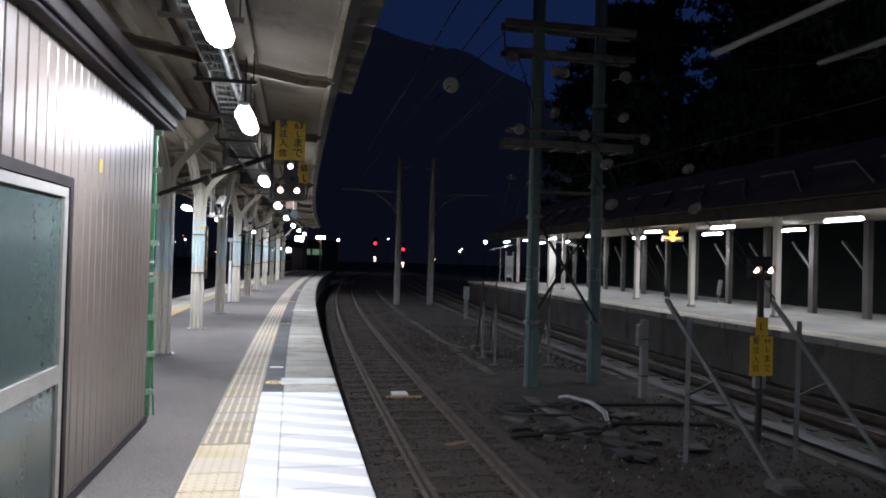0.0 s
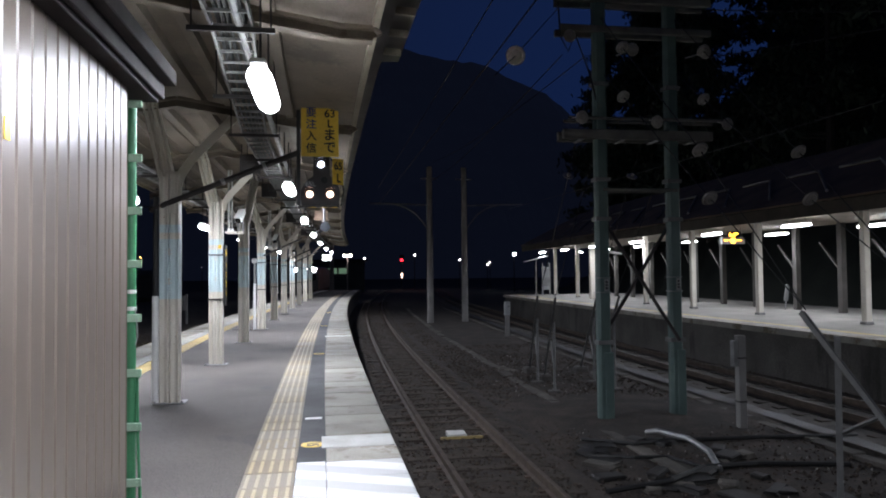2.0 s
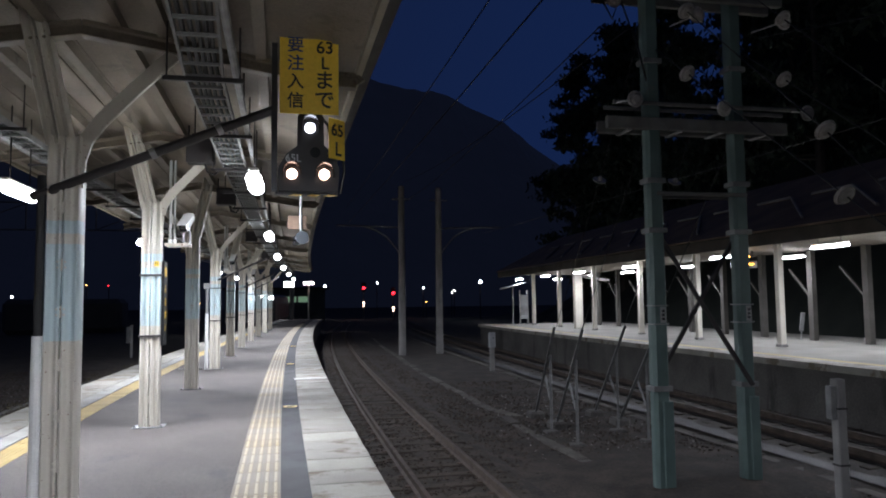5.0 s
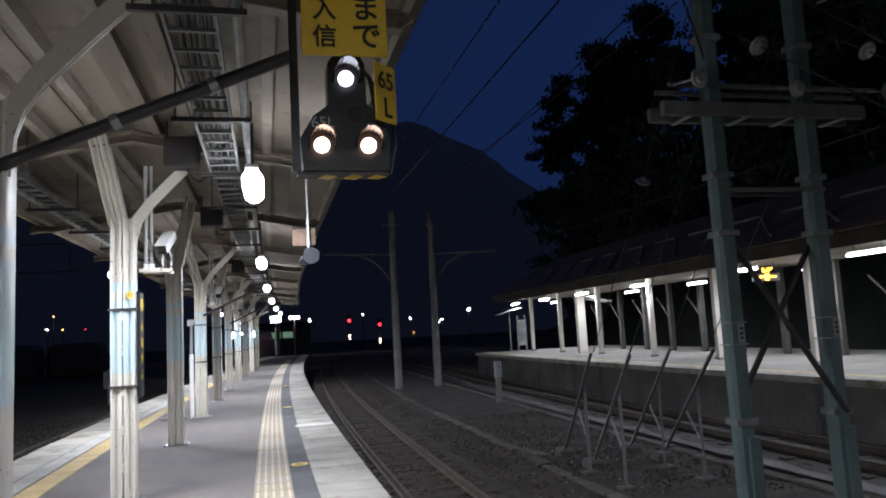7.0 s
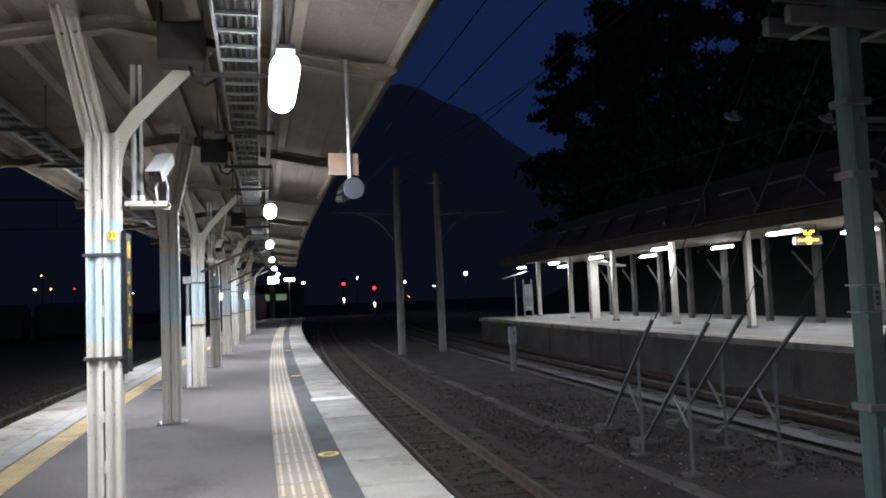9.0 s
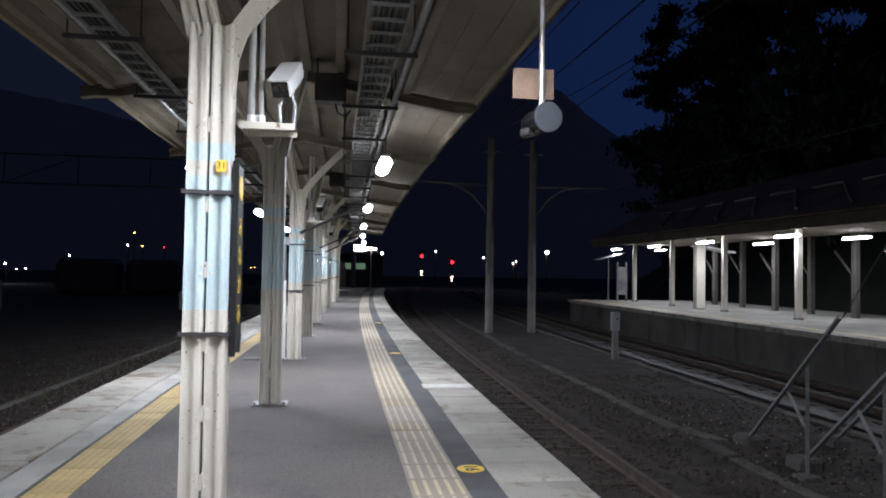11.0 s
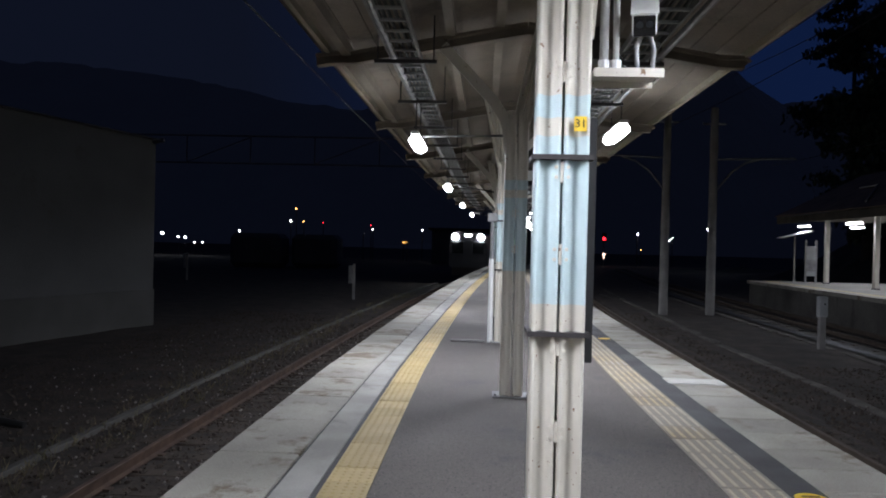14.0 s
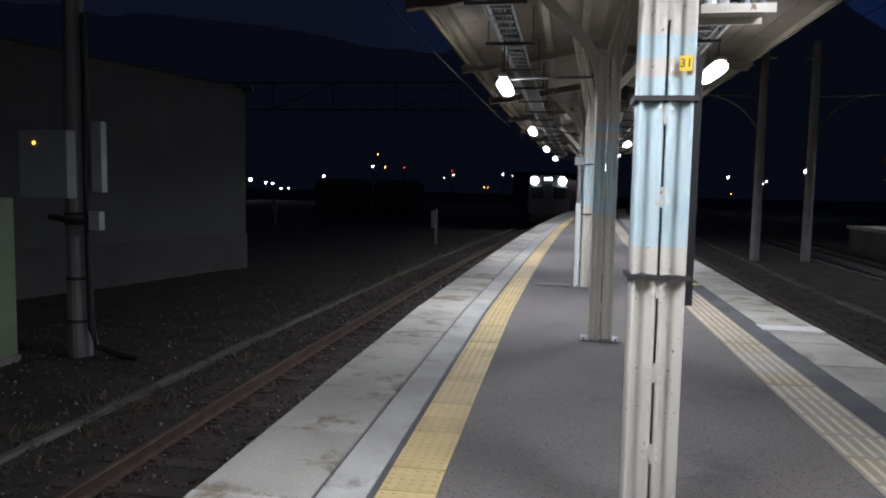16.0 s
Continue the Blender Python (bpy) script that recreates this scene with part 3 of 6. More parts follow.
def build_canopy():
    c = thing("canopy", "old cream-painted platform canopy with boarded underside", "canopy", kind="structure")
    y0, y1 = -9.0, 50.5
    for s, name in ((-1, "roof_slope"), (1, "roof_slope")):
        bm = bmesh.new()
        nb = 9
        pts = [y0 + (y1 - y0) * i / 34 for i in range(35)]
        for b in range(nb):  # lapped boards running along the canopy
            u0, u1 = b / nb, (b + 1) / nb
            prev = None
            for y in pts:
                x = bend(y) + MID
                a = (x + s * half(s) * u0, RIDGE_Z + (EAVE_Z - RIDGE_Z) * u0)
                e = (x + s * half(s) * u1, RIDGE_Z + (EAVE_Z - RIDGE_Z) * u1)
                now = [bm.verts.new(v) for v in ((a[0], y, a[1]), (e[0], y, e[1] + 0.014), (e[0], y, e[1] + 0.05), (a[0], y, a[1] + 0.05))]
                if prev:
                    for j in range(4):
                        bm.faces.new((prev[j], prev[(j + 1) % 4], now[(j + 1) % 4], now[j]))
                prev = now
        part(name, bm, CEIL, c, "stained cream roof boards")
    for s in (-1, 1):
        bm = bmesh.new()
        sweep(bm, line_at(MID + s * (half(s) + 0.02), EAVE_Z + 0.03, y0, y1), rect(0.05, 0.17))
        part("fascia", bm, FASCIA, c, "dull cream timber fascia board")
        bm = bmesh.new()
        sweep(bm, line_at(MID + s * (half(s) + 0.10), EAVE_Z + 0.10, y0, y1), [(-0.06, -0.06), (0.06, -0.06), (0.07, 0.05), (0.05, 0.05), (0.045, -0.04), (-0.045, -0.04), (-0.05, 0.05), (-0.07, 0.05)])
        part("gutter", bm, DARKSTEEL, c, "dark steel eaves gutter")
        for o in ((0.28, 0.78, 1.40, 1.86) if s < 0 else (0.25, 0.62, 1.38)):
            bm = bmesh.new()
            z = RIDGE_Z + (EAVE_Z - RIDGE_Z) * o / half(s) - 0.055
            sweep(bm, line_at(MID + s * o, z, y0, y1), rect(0.09, 0.11))
            part("purlin", bm, PURLIN, c, "stained cream timber purlin")
    for i, y in enumerate([-7.6, -3.8, 0.0, 3.3, 6.9] + COLUMN_Y):
        for s in (-1, 1):
            bm = bmesh.new()
            x = bend(y) + MID
            tail = 0.14 if s < 0 else 0.015
            sweep(bm, [(x, y, RIDGE_Z - 0.17), (x + s * (half(s) - 0.25), y, EAVE_Z - 0.095), (x + s * half(s), y, EAVE_Z - 0.10), (x + s * (half(s) + tail), y, EAVE_Z - 0.125)], OLD_RAIL)
            part("rafter", bm, RAFTER, c, "brown-cream rafter made of an old rail")


OLD_RAIL = [(-0.060, -0.062), (-0.052, -0.070), (0.052, -0.070), (0.060, -0.062), (0.056, -0.050), (0.014, -0.038), (0.012, 0.022), (0.034, 0.034), (0.036, 0.060), (0.028, 0.066), (-0.028, 0.066), (-0.036, 0.060), (-0.034, 0.034), (-0.012, 0.022), (-0.014, -0.038), (-0.056, -0.050)]
RAFTER = shade("brown_cream_rail_paint", (0.20, 0.165, 0.125), (0.13, 0.105, 0.08), 2.5, 0.55, 0.2, 60, stain=(0.075, 0.05, 0.035), stain_scale=5.0, stain_at=0.60, speckle=0.25)
PURLIN = shade("cream_purlin_paint", (0.24, 0.205, 0.16), (0.18, 0.15, 0.118), 1.6, 0.7, 0.25, 60, stain=(0.13, 0.105, 0.08), stain_scale=2.2, stain_at=0.60, speckle=0.25)


def build_eave_brackets():
    """Short rafter tails carrying the outer eave near the shed."""
    for i in range(22):
        y = -3.0 + 0.52 * i
        t = thing("eave_bracket", "short pale rafter tail outside the fascia", "bracket", (bend(y) + MID + HALF, y, EAVE_Z + 0.10), group="rafter tails")
        bm = bmesh.new()
        sweep(bm, [(0.03, 0, 0), (0.33, 0, -0.02)], rect(0.035, 0.06))
        part("tail", bm, TIMBER, t)
    t = thing("outer_eave", "dark outer eave board beside the canopy", "eave", group="outer eave")
    bm = bmesh.new()
    band(bm, MID + HALF + 0.03, MID + HALF + 0.36, EAVE_Z + 0.135, EAVE_Z + 0.16, -3.3, 8.4)
    part("board", bm, DARKSTEEL, t)


def knee(bm, x, y, s, z0=2.46):
    pts = [(x + s * 0.075, y, z0), (x + s * 0.09, y, z0 + 0.22), (x + s * 0.14, y, z0 + 0.38), (x + s * 0.25, y, z0 + 0.54), (x + s * 0.47, y, z0 + 0.78), (x + s * 0.78, y, z0 + 1.10)]
    sweep(bm, pts, [(-0.055, -0.05), (0.055, -0.05), (0.055, -0.035), (0.012, -0.02), (0.012, 0.03), (0.032, 0.045), (0.032, 0.06), (-0.032, 0.06), (-0.032, 0.045), (-0.012, 0.03), (-0.012, -0.02), (-0.055, -0.035)], (0, 1, 0))


def half_profile(s):
    """Half of a column's section: a rolled channel with curled rims."""
    return [(s * a * 0.955, b) for a, b in ((0.006, -0.080), (0.014, -0.094), (0.026, -0.092), (0.042, -0.068), (0.064, -0.050), (0.088, -0.066), (0.104, -0.092), (0.114, -0.096), (0.121, -0.088), (0.121, 0.088), (0.114, 0.096), (0.104, 0.092), (0.088, 0.074), (0.064, 0.062), (0.042, 0.076), (0.026, 0.092), (0.014, 0.094), (0.006, 0.080))]


def build_column(y, mirrored, blue, bands):
    x = -1.945 + bend(y)
    s = -1 if mirrored else 1
    t = thing("platform_column", "cream and pale blue column of paired old rails with knee brace", "column", (x, y, 0), group="columns under the near canopy")
    for h in (-1, 1):
        for z0, z1, m in ((0.012, 1.28 if blue else 1.10, CREAM), (1.28 if blue else 1.10, 2.02, BLUEPAINT), (2.02, 2.10, CREAM), (2.10, 2.20, BLUEPAINT), (2.20, 2.86, CREAM)):
            bm = bmesh.new()
            sweep(bm, [(0, 0, z0), (0, 0, z1)], half_profile(h), (0, 1, 0))
            for f in bm.faces:
                f.smooth = len(f.verts) == 4
            for e in bm.edges:
                e.smooth = all(len(f.verts) == 4 for f in e.link_faces)
            part("column_rail", bm, m, t, "pale blue painted stretch" if m is BLUEPAINT else "cream painted stretch with rust spots")
    # connecting clips in the slit
    for z in (0.35, 0.72, 1.10, 1.50, 1.86, 2.30):
        bm = bmesh.new()
        box(bm, -0.007, 0.007, -0.086, 0.086, z - 0.045, z + 0.045)
        for dx in (-0.026, 0.026):
            for dz in (-0.022, 0.022):
                disc(bm, (dx, -0.088, z + dz), (0, 1, 0), 0.008, 0.02, 8)
        part("clip_plate", bm, CREAM, t, "riveted clip between the rails")
    bm = bmesh.new()
    box(bm, -0.19, 0.19, -0.14, 0.14, 0.0, 0.014, bevel=0.004)
    for dx in (-0.16, 0.16):
        disc(bm, (dx, -0.10, 0.02), (0, 0, 1), 0.013, 0.03, 8)
    part("base_plate", bm, GALV, t, "grey steel foot plate")
    # the straight arm leans away, the knee curls to the other side
    bm = bmesh.new()
    for h in (-1, 1):
        sweep(bm, [(-s * 0.045, 0, 2.80), (-s * 0.285, 0, 3.92)], [(a * 0.78, b * 0.9) for a, b in half_profile(h)], (0, 1, 0))
    part("straight_arm", bm, CREAM, t)
    bm = bmesh.new()
    knee(bm, 0, 0, s)
    part("knee_brace", bm, CREAM, t, "curved old-rail knee brace")
    if bands:
        for z in (1.15, 1.925):
            bm = bmesh.new()
            box(bm, -0.135, 0.135, -0.108, 0.108, z - 0.011, z + 0.011)
            part("strap", bm, DARKSTEEL, t, "black steel strap")
    return t


# ---------------------------------------------------------------- lamps of the near platform
def tube_lamp(x, y, z, power, length, group, width=0.07, ceiling=3.6, sideways=0.2):
    t = thing("tube_lamp", "white lit lamp hanging from the canopy on rods", "lamp", (x, y, z), group=group)
    bm = bmesh.new()
    box(bm, -width * 0.3, width * 0.3, -length / 2, length / 2, 0.055, 0.10, bevel=0.012)
    part("housing", bm, WHITE, t)
    bm = bmesh.new()
    prev = None
    for u, r in ((-1.0, 0.45), (-0.93, 0.80), (-0.75, 0.97), (0, 1.0), (0.75, 0.97), (0.93, 0.80), (1.0, 0.45)):
        now = [bm.verts.new((r * width / 2 * math.cos(q * math.pi / 6), u * length / 2, r * width * 0.36 * math.sin(q * math.pi / 6))) for q in range(12)]
        if prev:
            for q in range(12):
                bm.faces.new((prev[q], prev[(q + 1) % 12], now[(q + 1) % 12], now[q]))
        else:
            bm.faces.new(now)
        prev = now
    bm.faces.new(prev)
    shell = part("diffuser", bm, TUBE_GLOW, t, "glowing white diffuser")
    for f in shell.data.polygons:
        f.use_smooth = True
    for dy in (-length * 0.3, length * 0.3):
        bm = bmesh.new()
        rod(bm, [(0, dy, 0.09), (0, dy, ceiling - z)], 0.008, 6)
        part("hanger_rod", bm, DARKSTEEL, t)
    lamp = bpy.data.lights.new("lamp_light", "AREA")
    lamp.shape, lamp.size, lamp.size_y, lamp.energy, lamp.color = "RECTANGLE", max(width, 0.1), length, power * 0.88, LAMP_TINT
    new("lamp_light", lamp).matrix_basis = pose(x, y, z - 0.10)
    side = bpy.data.lights.new("lamp_side_light", "SPOT")
    side.spot_size, side.spot_blend = radians(172), 0.35
    side.shadow_soft_size, side.energy, side.color = 0.09, power * sideways, LAMP_TINT
    new("lamp_side_light", side).matrix_basis = pose(x, y, z - 0.20)
    return t


LAMP_R = [-3.5, 3.45, 6.95, 13.45, 20.5, 27.5, 34.6, 41.6, 48.6]
LAMP_L = [13.3, 20.4, 27.4, 34.5, 41.5]


def build_lamps():
    for y in LAMP_R:
        tube_lamp((-0.52 if y < 10 else -0.62) + bend(y), y, 2.97, TUBE_WATT, 1.1, "lamps of the near platform", 0.19, 3.74, 0.20 if y < 5 else 0.48 if y < 10 else 0.42)
    for y in LAMP_L:
        tube_lamp(-3.12 + bend(y), y, 2.79, TUBE_WATT * 1.1, 1.0, "lamps of the near platform", 0.17, 3.74, 0.32)


# ---------------------------------------------------------------- the shed
def build_shed():
    t = thing("waiting_shed", "ribbed beige steel shed with dark brown eaves on the platform", "shed", (-1.195, 0, 0))
    y0, y1, h = -6.0, 6.035, 2.74
    bm = bmesh.new()
    n = int((y1 - y0) / 0.145)
    front = []
    for i in range(n):
        a = y0 + i * 0.145
        front += [(0.0, a), (0.0, a + 0.118), (-0.010, a + 0.127), (-0.010, a + 0.136)]
    front = [(u, v) for u, v in front if v <= y1] + [(0.0, y1)]
    lo = [bm.verts.new((u, v, 0.06)) for u, v in front]
    hi = [bm.verts.new((u, v, h)) for u, v in front]
    for i in range(len(front) - 1):
        bm.faces.new((lo[i], lo[i + 1], hi[i + 1], hi[i]))
    part("side_wall", bm, SIDING, t, "glossy beige ribbed steel siding")
    bm = bmesh.new()
    box(bm, -1.55, -0.03, y0, y1 - 0.005, 0.0, h)
    part("body", bm, SIDING, t)
    for nm, a in (("eave_box", (-1.65, 0.10, y0 - 0.2, y1 + 0.36, h - 0.005, h + 0.13)), ("fascia", (0.103, 0.135, y0 - 0.2, y1 + 0.38, h + 0.02, h + 0.19)), ("gutter", (0.138, 0.215, y0 - 0.2, y1 + 0.37, h + 0.11, h + 0.21))):
        bm = bmesh.new()
        box(bm, *a, bevel=0.006)
        part(nm, bm, BROWNTRIM, t, "dark brown steel eaves")
    bm = bmesh.new()
    box(bm, -0.02, 0.02, y0, y1 + 0.01, 0.0, 0.07)
    part("plinth", bm, DARKSTEEL, t)
    # sliding door with brown surround
    bm = bmesh.new()
    for a in ((1.2, 3.66, 1.93, 1.99), (3.60, 3.66, 0.0, 1.93)):
        box(bm, -0.02, 0.035, *a)
    part("door_surround", bm, BROWNTRIM, t, "dark brown door surround")
    d = new("sliding_door")
    d.parent = t
    tagged(d, "aluminium sliding door with frosted glass", "")
    bm = bmesh.new()
    for a in ((1.2, 3.59, 1.87, 1.925), (3.52, 3.59, 0.03, 1.87), (1.2, 3.52, 0.80, 0.90), (1.2, 3.52, 0.03, 0.12)):
        box(bm, 0.0, 0.028, *a)
    part("door_frame", bm, ALU, d)
    bm = bmesh.new()
    box(bm, -0.005, 0.012, 1.2, 3.52, 0.90, 1.87)
    part("upper_pane", bm, FROST, d, "dark greenish frosted glass pane")
    bm = bmesh.new()
    box(bm, -0.005, 0.012, 1.2, 3.52, 0.12, 0.80)
    part("lower_pane", bm, FROST, d, "scuffed frosted glass pane")
    bm = bmesh.new()
    box(bm, 0.0, 0.004, 4.31, 4.36, 2.10, 2.19)
    part("yellow_tag", bm, SIGNYELLOW, t, "small yellow tag")
    # green rain pipe on the end corner
    t2 = thing("rain_pipe", "bright green rain pipe with pale green brackets on the shed corner", "pipe", (-1.235, 6.29, 0))
    bm = bmesh.new()
    rod(bm, [(0, 0, 0.0), (0, 0, 2.7)], 0.029, 12)
    part("pipe", bm, GREENPIPE, t2)
    for z in (0.24, 0.595, 0.94, 1.295, 1.645, 1.99, 2.335, 2.69):
        bm = bmesh.new()
        box(bm, -0.07, 0.072, -0.047, -0.030, z - 0.026, z + 0.026, bevel=0.004)
        disc(bm, (0.045, -0.05, z + 0.004), (0, 1, 0), 0.007, 0.012, 8)
        part("bracket", bm, PIPECLIP, t2, "pale green pipe bracket")
    for z in (1.355, 1.465):
        bm = bmesh.new()
        rod(bm, [(0, 0, z - 0.012), (0, 0, z + 0.012)], 0.032, 12)
        part("tie", bm, WHITE, t2, "white plastic tie round the pipe")
    bm = bmesh.new()
    rod(bm, [(0.03, -0.03, 1.36), (0.045, -0.05, 1.27), (0.05, -0.05, 1.18), (0.035, -0.045, 1.12)], 0.004, 5)
    part("cord", bm, GALV, t2, "loose grey cord")
    bm = bmesh.new()
    rod(bm, [(0.036, 0.0, 0.95), (0.044, -0.01, 0.5), (0.07, -0.03, 0.02)], 0.010, 6)
    part("hose", bm, GREENPIPE, t2, "thin bright green hose")


PIPECLIP = shade("pale_green_paint", (0.30, 0.45, 0.32), (0.25, 0.38, 0.27), 5.0, 0.5, 0.05, 60)
FROST = shade("frosted_glass", (0.075, 0.105, 0.095), (0.06, 0.085, 0.08), 1.5, 0.18, 0.0, 30, stain=(0.30, 0.32, 0.29), stain_scale=7.0, stain_at=0.68)


# ---------------------------------------------------------------- green twin pole
def build_twin_pole():
    t = thing("twin_utility_pole", "sea-green twin steel pole with timber crossarms and insulators", "utility pole", (6.08, 14.85, GROUND_Z))
    for x in (-0.78, 0.78):
        dy = x * 0.09
        bm = bmesh.new()
        sweep(bm, [(x, dy, -0.1), (x, dy, 11.0)], [(0.13, 0.05), (0.13, -0.05), (0.085, -0.11), (-0.085, -0.11), (-0.13, -0.05), (-0.13, 0.05), (-0.085, 0.11), (0.085, 0.11)], (0, 1, 0))
        part("pole", bm, GREENPAINT, t, "sea-green painted steel pole")
        bm = bmesh.new()
        box(bm, x - 0.015, x + 0.155, dy - 0.135, dy + 0.135, -0.05, 1.36, bevel=0.012)
        part("base_sleeve", bm, GREENPAINT, t, "wider green sleeve round the foot of the pole")
        for z in (2.52, 2.80):
            bm = bmesh.new()
            box(bm, x - 0.134, x + 0.134, dy - 0.114, dy + 0.114, z - 0.008, z + 0.008)
            part("pole_band", bm, GALV, t, "thin bright steel band")
        bm = bmesh.new()
        box(bm, x - 0.01, x + 0.085, dy - 0.122, dy - 0.113, 2.54, 2.78, bevel=0.003)
        part("number_plate", bm, GREYPLATE, t, "small pale plate with unreadable dark marks")
        bm = bmesh.new()
        for z in (2.60, 2.66, 2.72):
            box(bm, x + 0.015, x + 0.06, dy - 0.125, dy - 0.1225, z - 0.018, z + 0.018)
        part("plate_mark", bm, BLACK, t)
        for z in (1.55, 3.95, 4.72, 6.6):
            bm = bmesh.new()
            box(bm, x - 0.155, x + 0.155, dy - 0.13, dy + 0.13, z - 0.04, z + 0.04, bevel=0.006)
            part("clamp", bm, LADDERGREY, t, "dull steel clamp")
    for z, x0, x1, w, d in ((5.60, -1.57, 1.54, 0.10, 0.19), (5.92, -1.45, 1.75, 0.06, 0.06), (8.30, -1.60, 1.55, 0.10, 0.17), (7.68, -1.60, 1.55, 0.10, 0.13), (4.52, -0.78, 0.78, 0.05, 0.06)):
        bm = bmesh.new()
        for yy in (-0.17, 0.17):
            box(bm, x0, x1, yy - w / 2, yy + w / 2, z - d / 2, z + d / 2, bevel=0.01)
        part("crossarm", bm, GREYWOOD, t, "weathered timber crossarm")
    for x in (-0.35, 0.35, 1.15, -1.2):
        bm = bmesh.new()
        box(bm, x - 0.04, x + 0.04, -0.21, 0.21, 5.485, 5.503)
        part("arm_tie", bm, GALV, t, "pale steel tie under the crossarm")
    for s in (-1, 1):
        bm = bmesh.new()
        sweep(bm, [(-0.78 * s, -0.12 * s, 3.95), (0.78 * s, -0.12 * s, 1.55)], rect(0.055, 0.055))
        part("cross_brace", bm, DARKSTEEL, t, "dark diagonal brace between the poles")
    for x, y, z in ((-1.40, -0.80, 5.79), (0.20, -0.55, 5.79), (1.66, -0.55, 5.78), (-1.42, -0.25, 7.50), (-0.45, -0.95, 7.05), (1.0, -0.95, 7.05)):
        bm = bmesh.new()
        strain_disc(bm, (x, y, z), (0, -1, -0.12))
        rod(bm, [(x, y, z), (x, -0.17, z + 0.12)], 0.014, 6)
        part("insulator", bm, PORCELAIN, t, "disc-shaped porcelain insulator")
    # jumper loop under the upper arm
    bm = bmesh.new()
    rod(bm, [(-1.62, -0.15, 8.2), (-1.60, -0.2, 7.5), (-1.45, -0.22, 7.2), (-1.30, -0.2, 7.55), (-1.0, -0.15, 6.8), (-0.80, -0.15, 6.0)], 0.018, 6)
    part("jumper_wire", bm, CABLE, t, "black jumper wire")
    # guy wires with strung insulators: two to the struts in front of each pole, one to the stay behind it
    for x, tip in ((5.32, (5.72, 9.28, 1.08)), (6.90, (7.40, 9.08, 1.08))):
        for top, spots in (((x, 14.73, 6.60), ((13.8, 5.68), (11.4, 3.37))), ((x + 0.04, 14.73, 5.46), ((13.87, 4.78), (11.2, 2.62)))):
            guy_wire("guy_wire", "thin guy wire strung with two disc insulators", top, tip, spots)
    for x, tip, near in ((5.36, (5.21, 18.80, 1.0), (5.14, 17.30, 1.0)), (6.92, (6.64, 18.58, 1.05), (6.64, 17.41, 0.98))):
        guy_wire("guy_wire", "thin guy wire with one disc insulator behind the pole", (x, 14.98, 6.1), tip, ((16.7, 3.69),))
        guy_wire("guy_wire", "thin plain guy wire behind the pole", (x, 14.98, 4.3), near, ())
    guy_wire("feeder_wire", "wire with a pale disc insulator leaving the upper crossarm", (4.50, 14.8, 6.75), (1.75, 8.6, 3.62), ((10.0, 4.27),), 2.345)


def strain_disc(bm, at, way):
    """A bell-shaped porcelain disc with its cap and socket."""
    c, w = Vector(at), Vector(way).normalized()
    rod(bm, [c - w * 0.02, c + w * 0.012], 0.125, 18, 0.105)
    rod(bm, [c + w * 0.010, c + w * 0.035], 0.088, 16, 0.055)
    rod(bm, [c - w * 0.09, c - w * 0.02], 0.032, 10, 0.05)


def guy_wire(name, label, top, tip, spots, x_at=None):
    a, b = Vector(top), Vector(tip)
    t = thing(name, label, "wire", top, group=name + "s of the twin pole")
    pts = [a]
    for y, z in spots:
        f = (y - a.y) / (b.y - a.y)
        pts.append(Vector((x_at if x_at is not None else a.x + (b.x - a.x) * f, y, z)))
    pts.append(b)
    bm = bmesh.new()
    rod(bm, [p - a for p in pts], 0.009, 6)
    part("wire", bm, CABLE, t)
    for p, q in zip(pts[1:-1], pts[:-2]):
        bm = bmesh.new()
        strain_disc(bm, p - a, p - q)
        part("insulator", bm, PORCELAIN, t, "disc-shaped porcelain insulator")


GREYPLATE = shade("pale_plate", (0.30, 0.30, 0.29), (0.24, 0.24, 0.23), 8.0, 0.6, 0.05, 60)
GREYWOOD = shade("weathered_crossarm", (0.16, 0.155, 0.145), (0.11, 0.105, 0.10), 3.0, 0.85, 0.3, 50)


# ---------------------------------------------------------------- overhead-line portal posts
def build_portal():
    for x, y, s in ((5.93, 43.95, -1), (8.08, 44.25, 1)):
        t = thing("catenary_post", "pale concrete catenary post with a side bracket", "catenary post", (x, y, GROUND_Z), group="catenary posts")
        bm = bmesh.new()
        rod(bm, [(0, 0, -0.1), (0, 0, 9.3)], 0.20, 14, 0.16)
        part("post", bm, POLECONC, t)
        bm = bmesh.new()
        rod(bm, [(0, 0, 7.0), (s * 1.4, 0, 7.05), (s * 3.6, 0, 7.1)], 0.045, 8)
        part("bracket_arm", bm, LADDERGREY, t)
        bm = bmesh.new()
        pts = [(0, 0, 5.4), (s * 0.35, 0, 5.9), (s * 0.8, 0, 6.45), (s * 1.4, 0, 6.85), (s * 2.0, 0, 7.03)]
        rod(bm, pts, 0.04, 8)
        part("curved_strut", bm, LADDERGREY, t)
        bm = bmesh.new()
        rod(bm, [(-0.5, 0, 8.6), (0.5, 0, 8.6)], 0.05, 8)
        part("top_arm", bm, GALV, t)


# ---------------------------------------------------------------- the far platform
def far_x(off, y):
    return off - 0.3 + 0.0009 * (y - 31.0) ** 2


